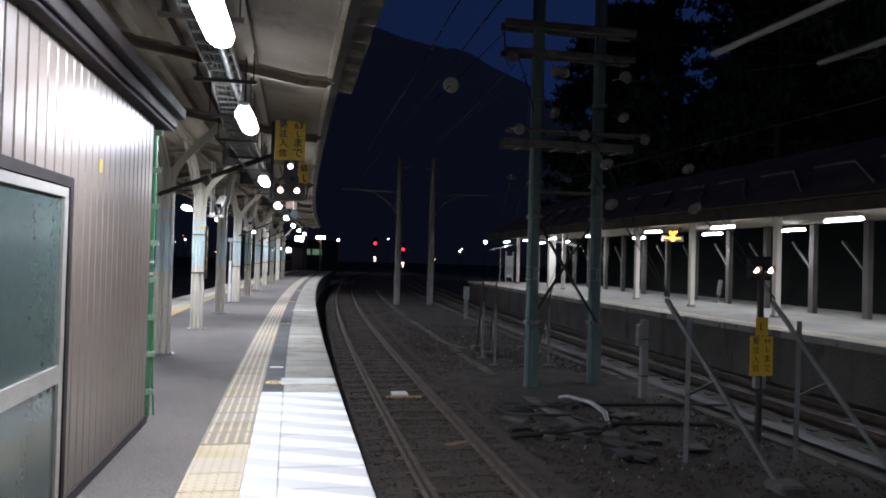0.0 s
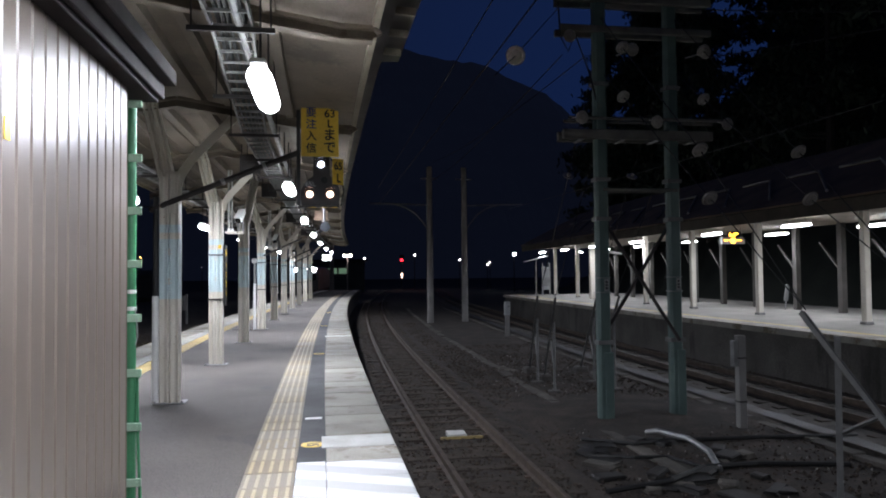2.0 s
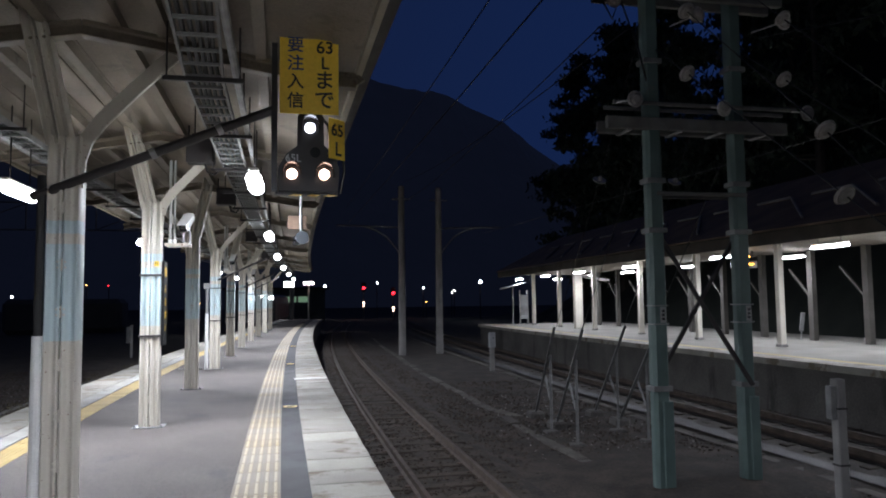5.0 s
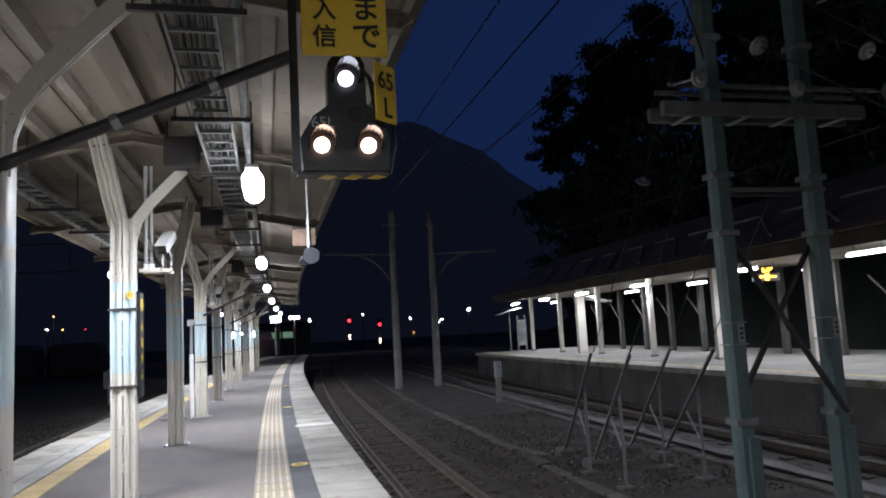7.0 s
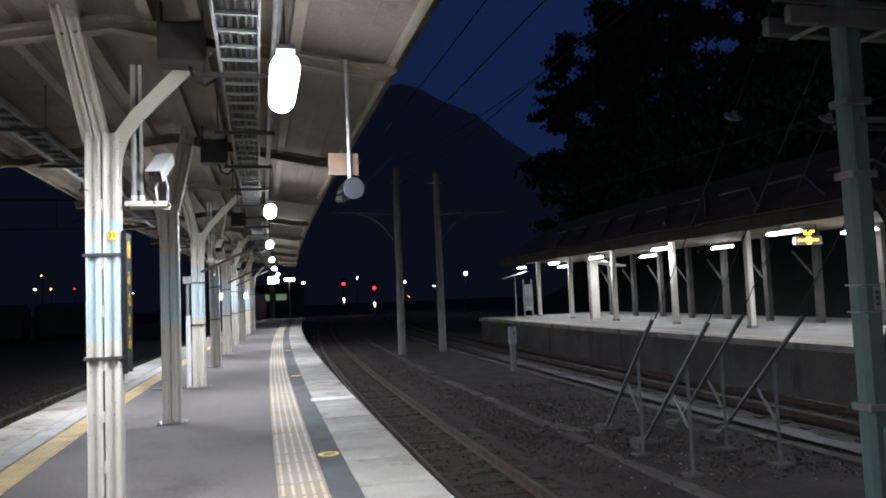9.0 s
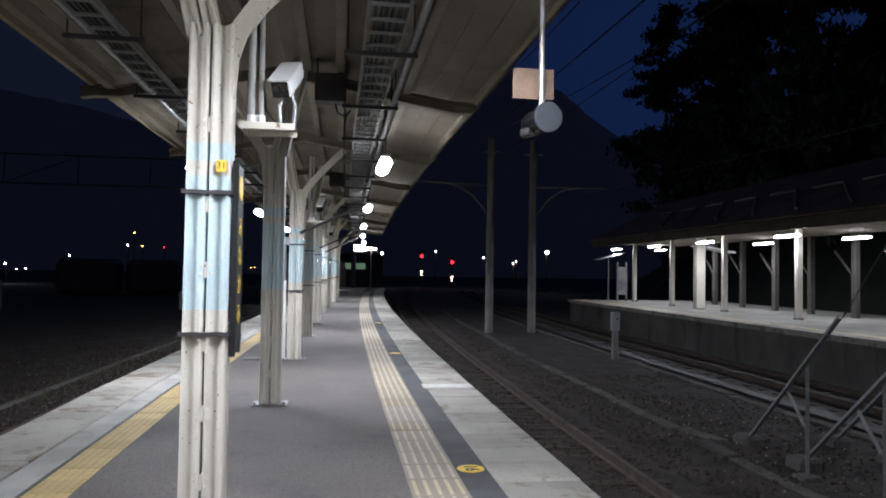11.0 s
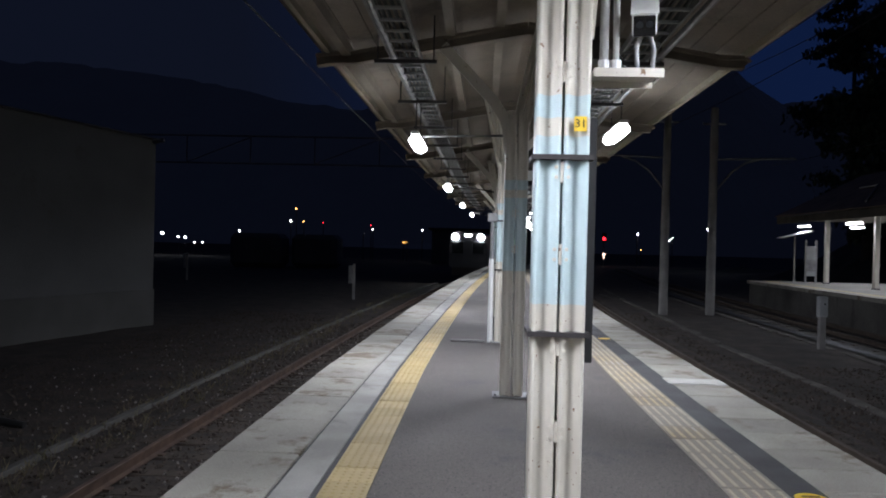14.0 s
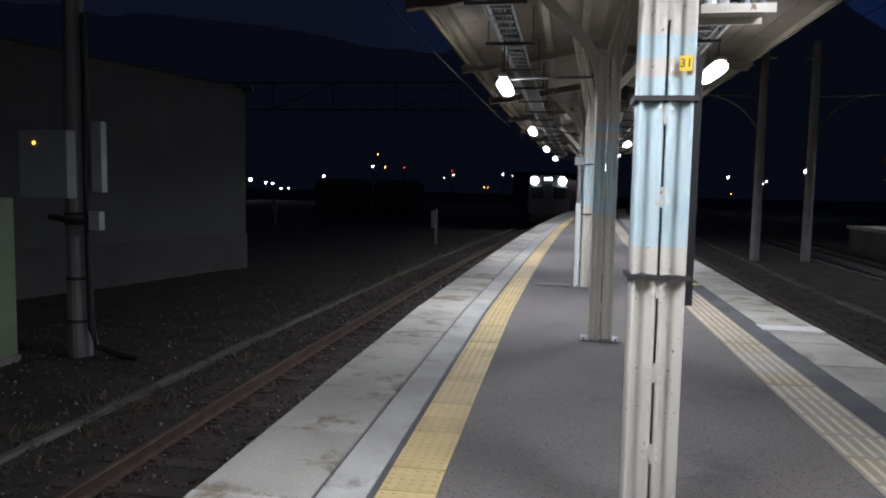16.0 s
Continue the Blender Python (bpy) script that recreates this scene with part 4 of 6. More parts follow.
def far_band(bm, o0, o1, z0, z1, y0, y1):
    prev = None
    n = int((y1 - y0) / 3)
    for i in range(n + 1):
        y = y0 + (y1 - y0) * i / n
        now = [bm.verts.new(c) for c in ((far_x(o0, y), y, z0), (far_x(o1, y), y, z0), (far_x(o1, y), y, z1), (far_x(o0, y), y, z1))]
        if prev:
            for j in range(4):
                bm.faces.new((prev[j], prev[(j + 1) % 4], now[(j + 1) % 4], now[j]))
        else:
            bm.faces.new(now)
        prev = now
    bm.faces.new(prev)


P2SURF = shade("pale_asphalt", (0.26, 0.245, 0.215), (0.19, 0.18, 0.16), 0.8, 0.85, 0.3, 80)
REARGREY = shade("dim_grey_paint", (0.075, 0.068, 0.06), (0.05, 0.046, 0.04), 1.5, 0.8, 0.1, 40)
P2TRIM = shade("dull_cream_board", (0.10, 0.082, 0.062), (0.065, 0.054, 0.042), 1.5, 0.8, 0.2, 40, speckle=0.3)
P2_COLS = [4.6, 9.6, 14.6, 19.6, 24.6, 29.2, 33.7, 38.7, 43.7, 48.5]


def build_far_platform():
    p = thing("far_platform", "second island platform with pale concrete edge and dark wall", "platform", kind="structure")
    bm = bmesh.new()
    far_band(bm, 12.15, 21.0, -1.5, -0.16, -14, 50.8)
    part("platform_core", bm, WALLCONC, p, "dark stained platform wall")
    bm = bmesh.new()
    far_band(bm, 12.0, 12.7, -0.16, 0.0, -14, 50.8)
    part("edge_course", bm, SLAB, p, "pale concrete edge")
    bm = bmesh.new()
    far_band(bm, 12.7, 13.0, -0.1, 0.0, -14, 50.8)
    part("yellow_strip", bm, TACTILE_NEW, p, "yellow tactile strip")
    bm = bmesh.new()
    far_band(bm, 13.0, 21.0, -0.12, -0.002, -14, 50.8)
    part("asphalt_surface", bm, P2SURF, p, "pale worn platform surface")
    c = thing("far_canopy", "brown-roofed canopy of the second platform with cream eaves", "canopy", kind="structure")
    bm = bmesh.new()
    far_band(bm, 13.2, 13.32, 3.02, 3.36, -14, 50.0)
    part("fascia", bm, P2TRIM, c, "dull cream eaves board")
    bm = bmesh.new()
    far_band(bm, 13.32, 18.6, 3.20, 3.24, -14, 50.0)
    part("soffit", bm, CEIL, c, "cream boarded soffit")
    bm = bmesh.new()
    prev = None
    for i in range(24):
        y = -14 + 64.0 * i / 23
        now = [bm.verts.new((far_x(a, y), y, z)) for a, z in ((13.1, 3.37), (17.5, 5.6), (17.5, 5.66), (13.1, 3.43))]
        if prev:
            for j in range(4):
                bm.faces.new((prev[j], prev[(j + 1) % 4], now[(j + 1) % 4], now[j]))
        prev = now
    part("roof_slope", bm, P2ROOF, c, "brown sheet roof slope")
    for i in range(20):
        y = -6 + i * 2.5
        bm = bmesh.new()
        x = far_x(0, y)
        rod(bm, [(x + 13.55, y, 3.70), (far_x(15.4, y + 2.7), y + 2.7, 4.64)], 0.045, 6)
        part("snow_guard_bar", bm, POLECONC, c, "pale snow-guard bar on the roof")
        bm = bmesh.new()
        rod(bm, [(far_x(15.4, y + 2.75), y + 2.75, 4.64), (far_x(15.4, y + 4.3), y + 4.3, 4.64)], 0.045, 6)
        part("snow_guard_rail", bm, POLECONC, c, "pale snow-guard rail on the roof")
    for y in P2_COLS:
        t = thing("far_column", "pale cream square column of the second platform", "column", (far_x(15.15, y), y, 0), group="columns of the far platform")
        bm = bmesh.new()
        box(bm, -0.10, 0.10, -0.10, 0.10, 0, 3.2, bevel=0.02)
        part("shaft", bm, CREAM, t)
        bm = bmesh.new()
        box(bm, -0.13, 0.13, -0.13, 0.13, 0, 0.08, bevel=0.01)
        part("foot", bm, POLECONC, t)
    for y in [1.5, 4.0, 6.6, 9.1, 11.7, 14.2, 16.8, 19.4, 21.9, 24.5, 27.0, 29.7, 32.3, 34.9, 37.5, 40.0, 42.7, 45.4]:
        t = thing("rear_post", "grey rear post with diagonal brace", "post", (far_x(18.3, y), y, 0), group="rear posts of the far platform")
        bm = bmesh.new()
        box(bm, -0.10, 0.10, -0.12, 0.12, 0, 3.2, bevel=0.01)
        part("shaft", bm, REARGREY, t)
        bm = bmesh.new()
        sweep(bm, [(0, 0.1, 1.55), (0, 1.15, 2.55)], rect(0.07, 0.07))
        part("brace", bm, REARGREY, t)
    for y in (5.2, 10.8, 16.3, 21.9, 26.9, 33.7, 39.5, 44.8, 50.2):
        for off in (14.7, 17.4):
            tube_lamp(far_x(off, y), y, 2.93, TUBE_WATT_P2 * 0.72, 1.45, "lamps of the far platform", 0.10, 3.21, 0.30)



# ---------------------------------------------------------------- distance
def build_distance():
    def ridge(name, label, pts, y, depth, seed):
        bm = bmesh.new()
        prev = None
        n = 90
        x0, x1 = pts[0][0], pts[-1][0]
        for i in range(n + 1):
            x = x0 + (x1 - x0) * i / n
            for (a, h0), (b, h1) in zip(pts, pts[1:]):
                if a <= x <= b:
                    z = h0 + (h1 - h0) * (x - a) / (b - a)
            z += 5 * noise.noise(Vector((x * 0.02, seed, 0))) + 2.2 * noise.noise(Vector((x * 0.11, seed, 3)))
            now = [bm.verts.new((x, y - depth, -2)), bm.verts.new((x, y - depth * 0.45, z * 0.55)), bm.verts.new((x, y, z)), bm.verts.new((x, y + depth, -2))]
            if prev:
                for j in range(3):
                    bm.faces.new((prev[j], prev[j + 1], now[j + 1], now[j]))
            prev = now
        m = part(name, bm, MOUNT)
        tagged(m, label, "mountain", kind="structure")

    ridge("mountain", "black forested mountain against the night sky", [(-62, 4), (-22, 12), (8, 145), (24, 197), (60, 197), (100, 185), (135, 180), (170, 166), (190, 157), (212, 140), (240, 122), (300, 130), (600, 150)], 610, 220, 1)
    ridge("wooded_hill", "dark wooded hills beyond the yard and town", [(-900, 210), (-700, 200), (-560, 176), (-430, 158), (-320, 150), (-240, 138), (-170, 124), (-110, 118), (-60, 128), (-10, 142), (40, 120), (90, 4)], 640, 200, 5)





# ---------------------------------------------------------------- under the canopy
def swerve(y, off):
    """The right-hand ladder steps outwards beside the shed."""
    return min(max(0.05 * (10.5 - y), 0.0), 0.2) if off > -2 else 0.0


def build_cable_ladders():
    for off, y0, y1 in ((-0.91, -8.0, 49.0), (-3.05, 7.6, 49.0)):
        t = thing("cable_ladder", "pale steel cable ladder carrying dark cables under the canopy", "cable ladder", group="cable ladders")
        for s in (-0.14, 0.14):
            bm = bmesh.new()
            sweep(bm, [(a + swerve(b, off), b, c) for a, b, c in line_at(off + s, 3.33, y0, y1, 0.8)], rect(0.018, 0.06))
            part("side_rail", bm, LADDERGREY, t)
        bm = bmesh.new()
        box(bm, -0.14, 0.14, -0.014, 0.014, -0.011, 0.011)
        first = part("rung", bm, LADDERGREY, t)
        y, fresh = y0 + 0.1, True
        while y < y1:
            o = first if fresh else new("rung", first.data)
            fresh = False
            o.parent = t
            o.matrix_basis = pose(off + bend(y) + swerve(y, off), y, 3.316)
            y += 0.30
        for i, dx in enumerate((-0.09, -0.045, 0.0, 0.05, 0.095)):
            bm = bmesh.new()
            rod(bm, [(a + swerve(b, off) + 0.012 * math.sin(b * 1.3 + i), b, c) for a, b, c in line_at(off + dx, 3.35, y0, y1, 1.2)], 0.017, 6)
            part("cable", bm, CABLE, t, "black cable")
        y = y0 + 0.8
        while y < y1:
            x = off + bend(y) + swerve(y, off)
            bm = bmesh.new()
            sweep(bm, [(x - 0.30, y, 3.275), (x + 0.30, y, 3.275)], rect(0.03, 0.035))
            for dx in (-0.3, 0.3):
                rod(bm, [(x + dx * 0.9, y, 3.27), (x + dx * 0.9, y, 3.72)], 0.007, 6)
            part("hanger", bm, DARKSTEEL, t, "dark steel hanger bar")
            y += 1.95
    for off, z in ((-0.66, 3.33), (-3.16, 3.33)):
        t = thing("conduit_pipe", "thin grey conduit pipe above the lamps", "pipe", group="conduits under the canopy")
        bm = bmesh.new()
        rod(bm, line_at(off, z, -8.0 if off > -2 else 7.6, 49.0), 0.030, 8)
        part("pipe", bm, GALV, t)
        y = -6.0 if off > -2 else 8.6
        while y < 48:
            x = off + bend(y)
            bm = bmesh.new()
            rod(bm, [(x, y, z), (x, y, 3.70)], 0.008, 6)
            part("clamp_rod", bm, DARKSTEEL, t)
            y += 3.5


def build_column_fittings():
    # lamp arms on the track-side of the columns
    for y in LAMP_L[1:]:
        x = bend(y)
        t = thing("lamp_arm", "dark steel arm from a column to a lamp", "bracket", (x, y, 0), group="lamp arms")
        bm = bmesh.new()
        yc = min(COLUMN_Y, key=lambda c: abs(c - y)) - y
        rod(bm, [(-1.95, yc, 2.66), (-3.10, 0.0, 2.895)], 0.014, 8)
        part("arm", bm, SIGNALBLACK, t)
    # slanting pipe from a column to the signal
    t = thing("signal_arm", "dark steel pipe slanting from the column to the signal", "pipe", (0, 0, 0))
    bm = bmesh.new()
    rod(bm, [(-2.15, 10.66, 2.38), (-1.76, 10.60, 2.53), (-0.33, 10.45, 3.09)], 0.036, 10)
    part("pipe", bm, DARKSTEEL, t)
    for f in (0.35, 0.7):
        bm = bmesh.new()
        rod(bm, [(-1.76 + 1.43 * f - 0.02, 10.6 - 0.15 * f, 2.53 + 0.56 * f - 0.01), (-1.76 + 1.43 * f + 0.02, 10.6 - 0.15 * f, 2.53 + 0.56 * f + 0.01)], 0.044, 10)
        part("collar", bm, GALV, t)
    for y, dz in ((22.75, 0.0), (31.1, 0.0), (35.4, 0.0)):
        t = thing("slanting_pipe", "dark steel pipe slanting up from a column", "pipe", (bend(y), y, 0), group="slanting pipes")
        bm = bmesh.new()
        rod(bm, [(-1.88, -0.1, 2.12), (-0.78, -0.2, 2.62 + dz)], 0.025, 8)
        part("pipe", bm, DARKSTEEL, t)
    # white conduit beside two columns
    for y, dx, top in ((10.70, -0.18, 2.55), (22.75, -0.20, 1.95)):
        t = thing("cable_conduit", "white plastic conduit standing beside a column", "conduit", (-1.93 + dx + bend(y), y - 0.05, 0), group="white conduits")
        bm = bmesh.new()
        rod(bm, [(0, 0, 0.0), (0, 0, 1.32)], 0.042, 12)
        part("sleeve", bm, WHITE, t)
        bm = bmesh.new()
        rod(bm, [(0, 0, 1.32), (0, 0, top)], 0.032, 10)
        part("upper_cable", bm, CABLE if y < 12 else GALV, t)
        if y > 12:
            bm = bmesh.new()
            box(bm, -0.08, 0.08, -0.06, 0.06, top - 0.04, top + 0.10, bevel=0.01)
            part("junction_box", bm, GALV, t, "grey junction box")
            bm = bmesh.new()
            rod(bm, [(-0.08, -0.05, 0.022), (-0.62, -0.03, 0.022)], 0.022, 8)
            part("floor_pipe", bm, POLECONC, t, "short dull pipe lying on the platform")
    # name board on the column tagged 31
    t = thing("name_board", "narrow black name board with yellow lettering on the column", "sign", (-1.80, 14.60, 0))
    bm = bmesh.new()
    box(bm, -0.014, 0.014, -0.10, 0.12, 1.03, 2.10, bevel=0.006)
    part("board", bm, BLACK, t)
    for yy in (-0.104, 0.122):
        bm = bmesh.new()
        box(bm, -0.017, 0.017, yy - 0.004, yy + 0.004, 1.02, 2.11)
        part("edge_trim", bm, BLACK, t, "thin dark metal edge trim")
    for z in (1.15, 1.92):
        bm = bmesh.new()
        box(bm, -0.04, 0.0, -0.105, -0.06, z - 0.05, z + 0.05, bevel=0.004)
        part("clamp", bm, GALV, t, "grey clamp")
    face = Matrix.Translation((0.0165, 0.01, 0)) @ Matrix.Rotation(radians(90), 4, "Z") @ Matrix.Rotation(radians(90), 4, "X")
    bm = bmesh.new()
    disc(bm, (0.016, 0.01, 1.97), (1, 0, 0), 0.07, 0.004, 24)
    part("yellow_disc", bm, SIGNYELLOW, t, "round yellow symbol")
    for i, ch in enumerate("みなかみ"):
        face_text("letter", ch, 0.13, Matrix.Translation((0, 0, 1.74 - 0.165 * i)) @ face, SIGNYELLOW, t)
    # number tag
    t = thing("number_tag", "small yellow tag numbered 31 on the column", "tag", (-1.868, 14.418, 2.07))
    bm = bmesh.new()
    box(bm, -0.026, 0.026, -0.003, 0.003, -0.032, 0.032)
    part("plate", bm, SIGNYELLOW, t)
    face_text("letter", "31", 0.052, Matrix.Translation((0, -0.0045, 0)) @ Matrix.Rotation(radians(90), 4, "X"), BLACK, t)
    # monitor shelves with cameras
    for y, full in ((14.65, True), (22.9, False), (31.2, False)):
        t = thing("camera_shelf", "cream steel shelf holding a white monitoring camera", "camera", (-1.80 + bend(y), y, 0), group="camera shelves")
        bm = bmesh.new()
        box(bm, 0.0, 0.31, -0.11, 0.12, 2.335, 2.345)
        box(bm, 0.0, 0.31, -0.115, -0.105, 2.305, 2.345)
        box(bm, 0.0, 0.31, 0.115, 0.125, 2.305, 2.345)
        part("shelf", bm, CREAM, t)
        for dx in (0.055, 0.110):
            bm = bmesh.new()
            rod(bm, [(dx, -0.02, 2.345), (dx, -0.02, 3.45)], 0.021 if dx < 0.1 else 0.015, 10)
            part("hanging_rod", bm, PIPEGREY, t, "pale conduit rising from the shelf")
            bm = bmesh.new()
            rod(bm, [(dx, -0.02, 2.345), (dx, -0.02, 2.40)], 0.026, 8)
            part("rod_foot", bm, WHITE, t)
        bm = bmesh.new()
        aim = pose(0.25, 0.04, 2.63, 34, 0, -12)
        box(bm, -0.055, 0.055, -0.16, 0.19, -0.055, 0.055, aim, bevel=0.014)
        part("camera_housing", bm, WHITE if full else SIGNALBLACK, t, "white camera housing")
        bm = bmesh.new()
        box(bm, -0.049, 0.049, -0.172, -0.161, -0.047, 0.047, aim, bevel=0.004)
        part("front_rim", bm, BLACKSHELL, t, "glossy dark front plate")
        for dx in (-0.022, 0.022):
            bm = bmesh.new()
            rod(bm, [aim @ Vector((dx, -0.178, 0.012)), aim @ Vector((dx, -0.170, 0.012))], 0.017, 12)
            part("lens", bm, DARKGLASS, t, "dark camera lens")
        bm = bmesh.new()
        box(bm, -0.062, 0.062, -0.185, 0.14, 0.058, 0.064, aim)
        part("sun_shield", bm, WHITE, t, "white sheet shield over the camera")
        bm = bmesh.new()
        rod(bm, [(0.22, 0.02, 2.345), (0.21, 0.02, 2.47), (0.25, 0.04, 2.57)], 0.012, 8)
        rod(bm, [(0.29, 0.05, 2.345), (0.30, 0.05, 2.47), (0.27, 0.05, 2.57)], 0.012, 8)
        part("stand", bm, GALV, t)
        bm = bmesh.new()
        rod(bm, [(0.2, 0.0, 2.35), (0.13, 0.05, 2.45), (0.09, 0.03, 2.75), (0.05, 0.05, 3.4)], 0.008, 6)
        part("cable", bm, CABLE, t, "black cable")
    # dark boxes under the ridge
    for y in (14.33, 18.42, 26.6, 34.9):
        t = thing("junction_cabinet", "dark grey box hung under the canopy", "junction box", (-1.34 + bend(y), y, 3.50), group="boxes under the canopy")
        bm = bmesh.new()
        box(bm, -0.17, 0.17, -0.12, 0.12, -0.14, 0.17, bevel=0.012)
        part("case", bm, DARKSTEEL, t)
        bm = bmesh.new()
        box(bm, -0.15, 0.15, -0.128, -0.121, -0.12, 0.15, bevel=0.003)
        part("lid", bm, DARKSTEEL, t, "grey screwed lid")
        bm = bmesh.new()
        rod(bm, [(0.05, 0, -0.14), (0.08, 0.02, -0.24), (0.16, 0.1, -0.26), (0.22, 0.3, -0.15)], 0.012, 6)
        part("cable", bm, CABLE, t, "black cable leaving the box")
        for dx in (-0.15, 0.15):
            bm = bmesh.new()
            rod(bm, [(dx, 0, 0.15), (dx, 0, 0.36)], 0.01, 6)
            part("hanger", bm, DARKSTEEL, t)


def lens(bm, x, z, r, y):
    disc(bm, (x, y, z), (0, 1, 0), r, 0.02, 24)


def hood(bm, x, z, r, y, depth):
    """A half tube over a lens."""
    prev = None
    for i in range(13):
        a = math.radians(-15 + 210 * i / 12)
        now = [bm.verts.new((x + q * math.cos(a), yy, z + q * math.sin(a))) for q, yy in ((r, y), (r, y - depth * (0.5 + 0.5 * max(0.0, math.sin(a)))), (r + 0.006, y - depth * (0.5 + 0.5 * max(0.0, math.sin(a)))), (r + 0.006, y))]
        if prev:
            for j in range(4):
                bm.faces.new((prev[j], prev[(j + 1) % 4], now[(j + 1) % 4], now[j]))
        prev = now


def build_signal():
    t = thing("shunting_signal", "black hanging signal with three lit lenses and yellow boards", "signal", (0.0, 10.35, 0))
    bm = bmesh.new()
    outline = [(-0.30, 2.42), (0.16, 2.42), (0.17, 2.60), (0.13, 2.72), (0.05, 2.79), (0.045, 3.02), (0.02, 3.06), (-0.12, 3.06), (-0.155, 3.02), (-0.16, 2.78), (-0.24, 2.72), (-0.31, 2.60)]
    a = [bm.verts.new((u, 0.0, v)) for u, v in outline]
    b = [bm.verts.new((u, 0.16, v)) for u, v in outline]
    bm.faces.new(a)
    bm.faces.new(list(reversed(b)))
    for i in range(len(a)):
        bm.faces.new((a[i], a[(i + 1) % len(a)], b[(i + 1) % len(a)], b[i]))
    part("housing", bm, SIGNALBLACK, t)
    for x, z, m, lab in ((-0.20, 2.555, WARM_GLOW, "lit warm white lens"), (0.05, 2.555, WARM_GLOW, "lit warm white lens"), (-0.06, 2.925, COOL_GLOW, "lit cool white lens")):
        bm = bmesh.new()
        lens(bm, x, z, 0.041, -0.012)
        part("lens", bm, m, t, lab)
        bm = bmesh.new()
        hood(bm, x, z, 0.068, 0.0, 0.17)
        part("hood", bm, HOODRED, t, "reddish-brown hood over the lens")
    bm = bmesh.new()
    lens(bm, -0.02, 2.73, 0.040, -0.012)
    part("unlit_lens", bm, DARKGLASS, t, "dark unlit lens")
    face_text("letter", "65L", 0.085, Matrix.Translation((-0.19, -0.004, 2.68)) @ Matrix.Rotation(radians(90), 4, "X"), GALV, t)
    bm = bmesh.new()
    sweep(bm, [(-0.335, 0.02, 2.42), (-0.335, 0.02, 3.60)], rect(0.045, 0.045), (0, 1, 0))
    part("mast", bm, BLACK, t)
    bm = bmesh.new()
    sweep(bm, [(-0.33, 0.08, 2.41), (0.16, 0.08, 2.41)], rect(0.10, 0.015))
    part("bottom_rail", bm, DARKSTEEL, t, "dark steel bottom rail")
    for x in (-0.17, -0.03, 0.10):
        bm = bmesh.new()
        box(bm, x - 0.035, x + 0.035, 0.035, 0.125, 2.3985, 2.4015, Matrix.Translation((x, 0.08, 0)) @ Matrix.Rotation(radians(24), 4, "Z") @ Matrix.Translation((-x, -0.08, 0)))
        part("warning_patch", bm, SIGNYELLOW, t, "yellow warning stripe under the signal")
    bm = bmesh.new()
    rod(bm, [(0.10, 0.10, 2.95), (0.19, 0.10, 2.85), (0.215, 0.08, 2.6), (0.18, 0.08, 2.42)], 0.010, 6)
    rod(bm, [(0.02, 0.10, 3.06), (0.09, 0.12, 2.98), (0.12, 0.12, 2.8)], 0.014, 6)
    part("cable", bm, CABLE, t, "black looping cable")
    big = new("large_board")
    big.parent = t
    tagged(big, "large yellow board with black and blue lettering")
    bm = bmesh.new()
    box(bm, -0.295, 0.155, -0.135, -0.125, 3.005, 3.60, bevel=0.003)
    part("plate", bm, SIGNYELLOW, big)
    up = Matrix.Rotation(radians(90), 4, "X")
    for ch, x, z, size, m in (("63", 0.05, 3.53, 0.135, BLACK), ("L", 0.05, 3.405, 0.135, BLACK), ("ま", 0.045, 3.265, 0.16, BLACK), ("で", 0.045, 3.11, 0.16, BLACK), ("要", -0.175, 3.54, 0.13, BLUEINK), ("注", -0.175, 3.395, 0.13, BLUEINK), ("入", -0.175, 3.25, 0.13, BLACK), ("信", -0.175, 3.10, 0.13, BLACK)):
        face_text("letter", ch, size, Matrix.Translation((x, -0.138, z)) @ up, m, big, "", 0.016)
    small = new("small_board")
    small.parent = t
    tagged(small, "small yellow board lettered 65 L")
    m = Matrix.Translation((0.145, -0.06, 2.83)) @ Matrix.Rotation(radians(42), 4, "Z")
    bm = bmesh.new()
    box(bm, -0.088, 0.088, -0.004, 0.004, -0.16, 0.16, m, bevel=0.002)
    part("plate", bm, SIGNYELLOW, small)
    face_text("letter", "65", 0.135, m @ Matrix.Translation((0, -0.0065, 0.065)) @ up, BLACK, small, "", 0.02)
    face_text("letter", "L", 0.15, m @ Matrix.Translation((0.01, -0.0065, -0.085)) @ up, BLACK, small, "", 0.02)


HOODRED = shade("red_brown_hood", (0.016, 0.006, 0.005), (0.012, 0.005, 0.004), 6.0, 0.16, 0.02, 60)
DARKGLASS = plain("dark_glass", (0.02, 0.022, 0.024), 0.08)
BLUEINK = plain("blue_lettering", (0.03, 0.05, 0.16), 0.5)


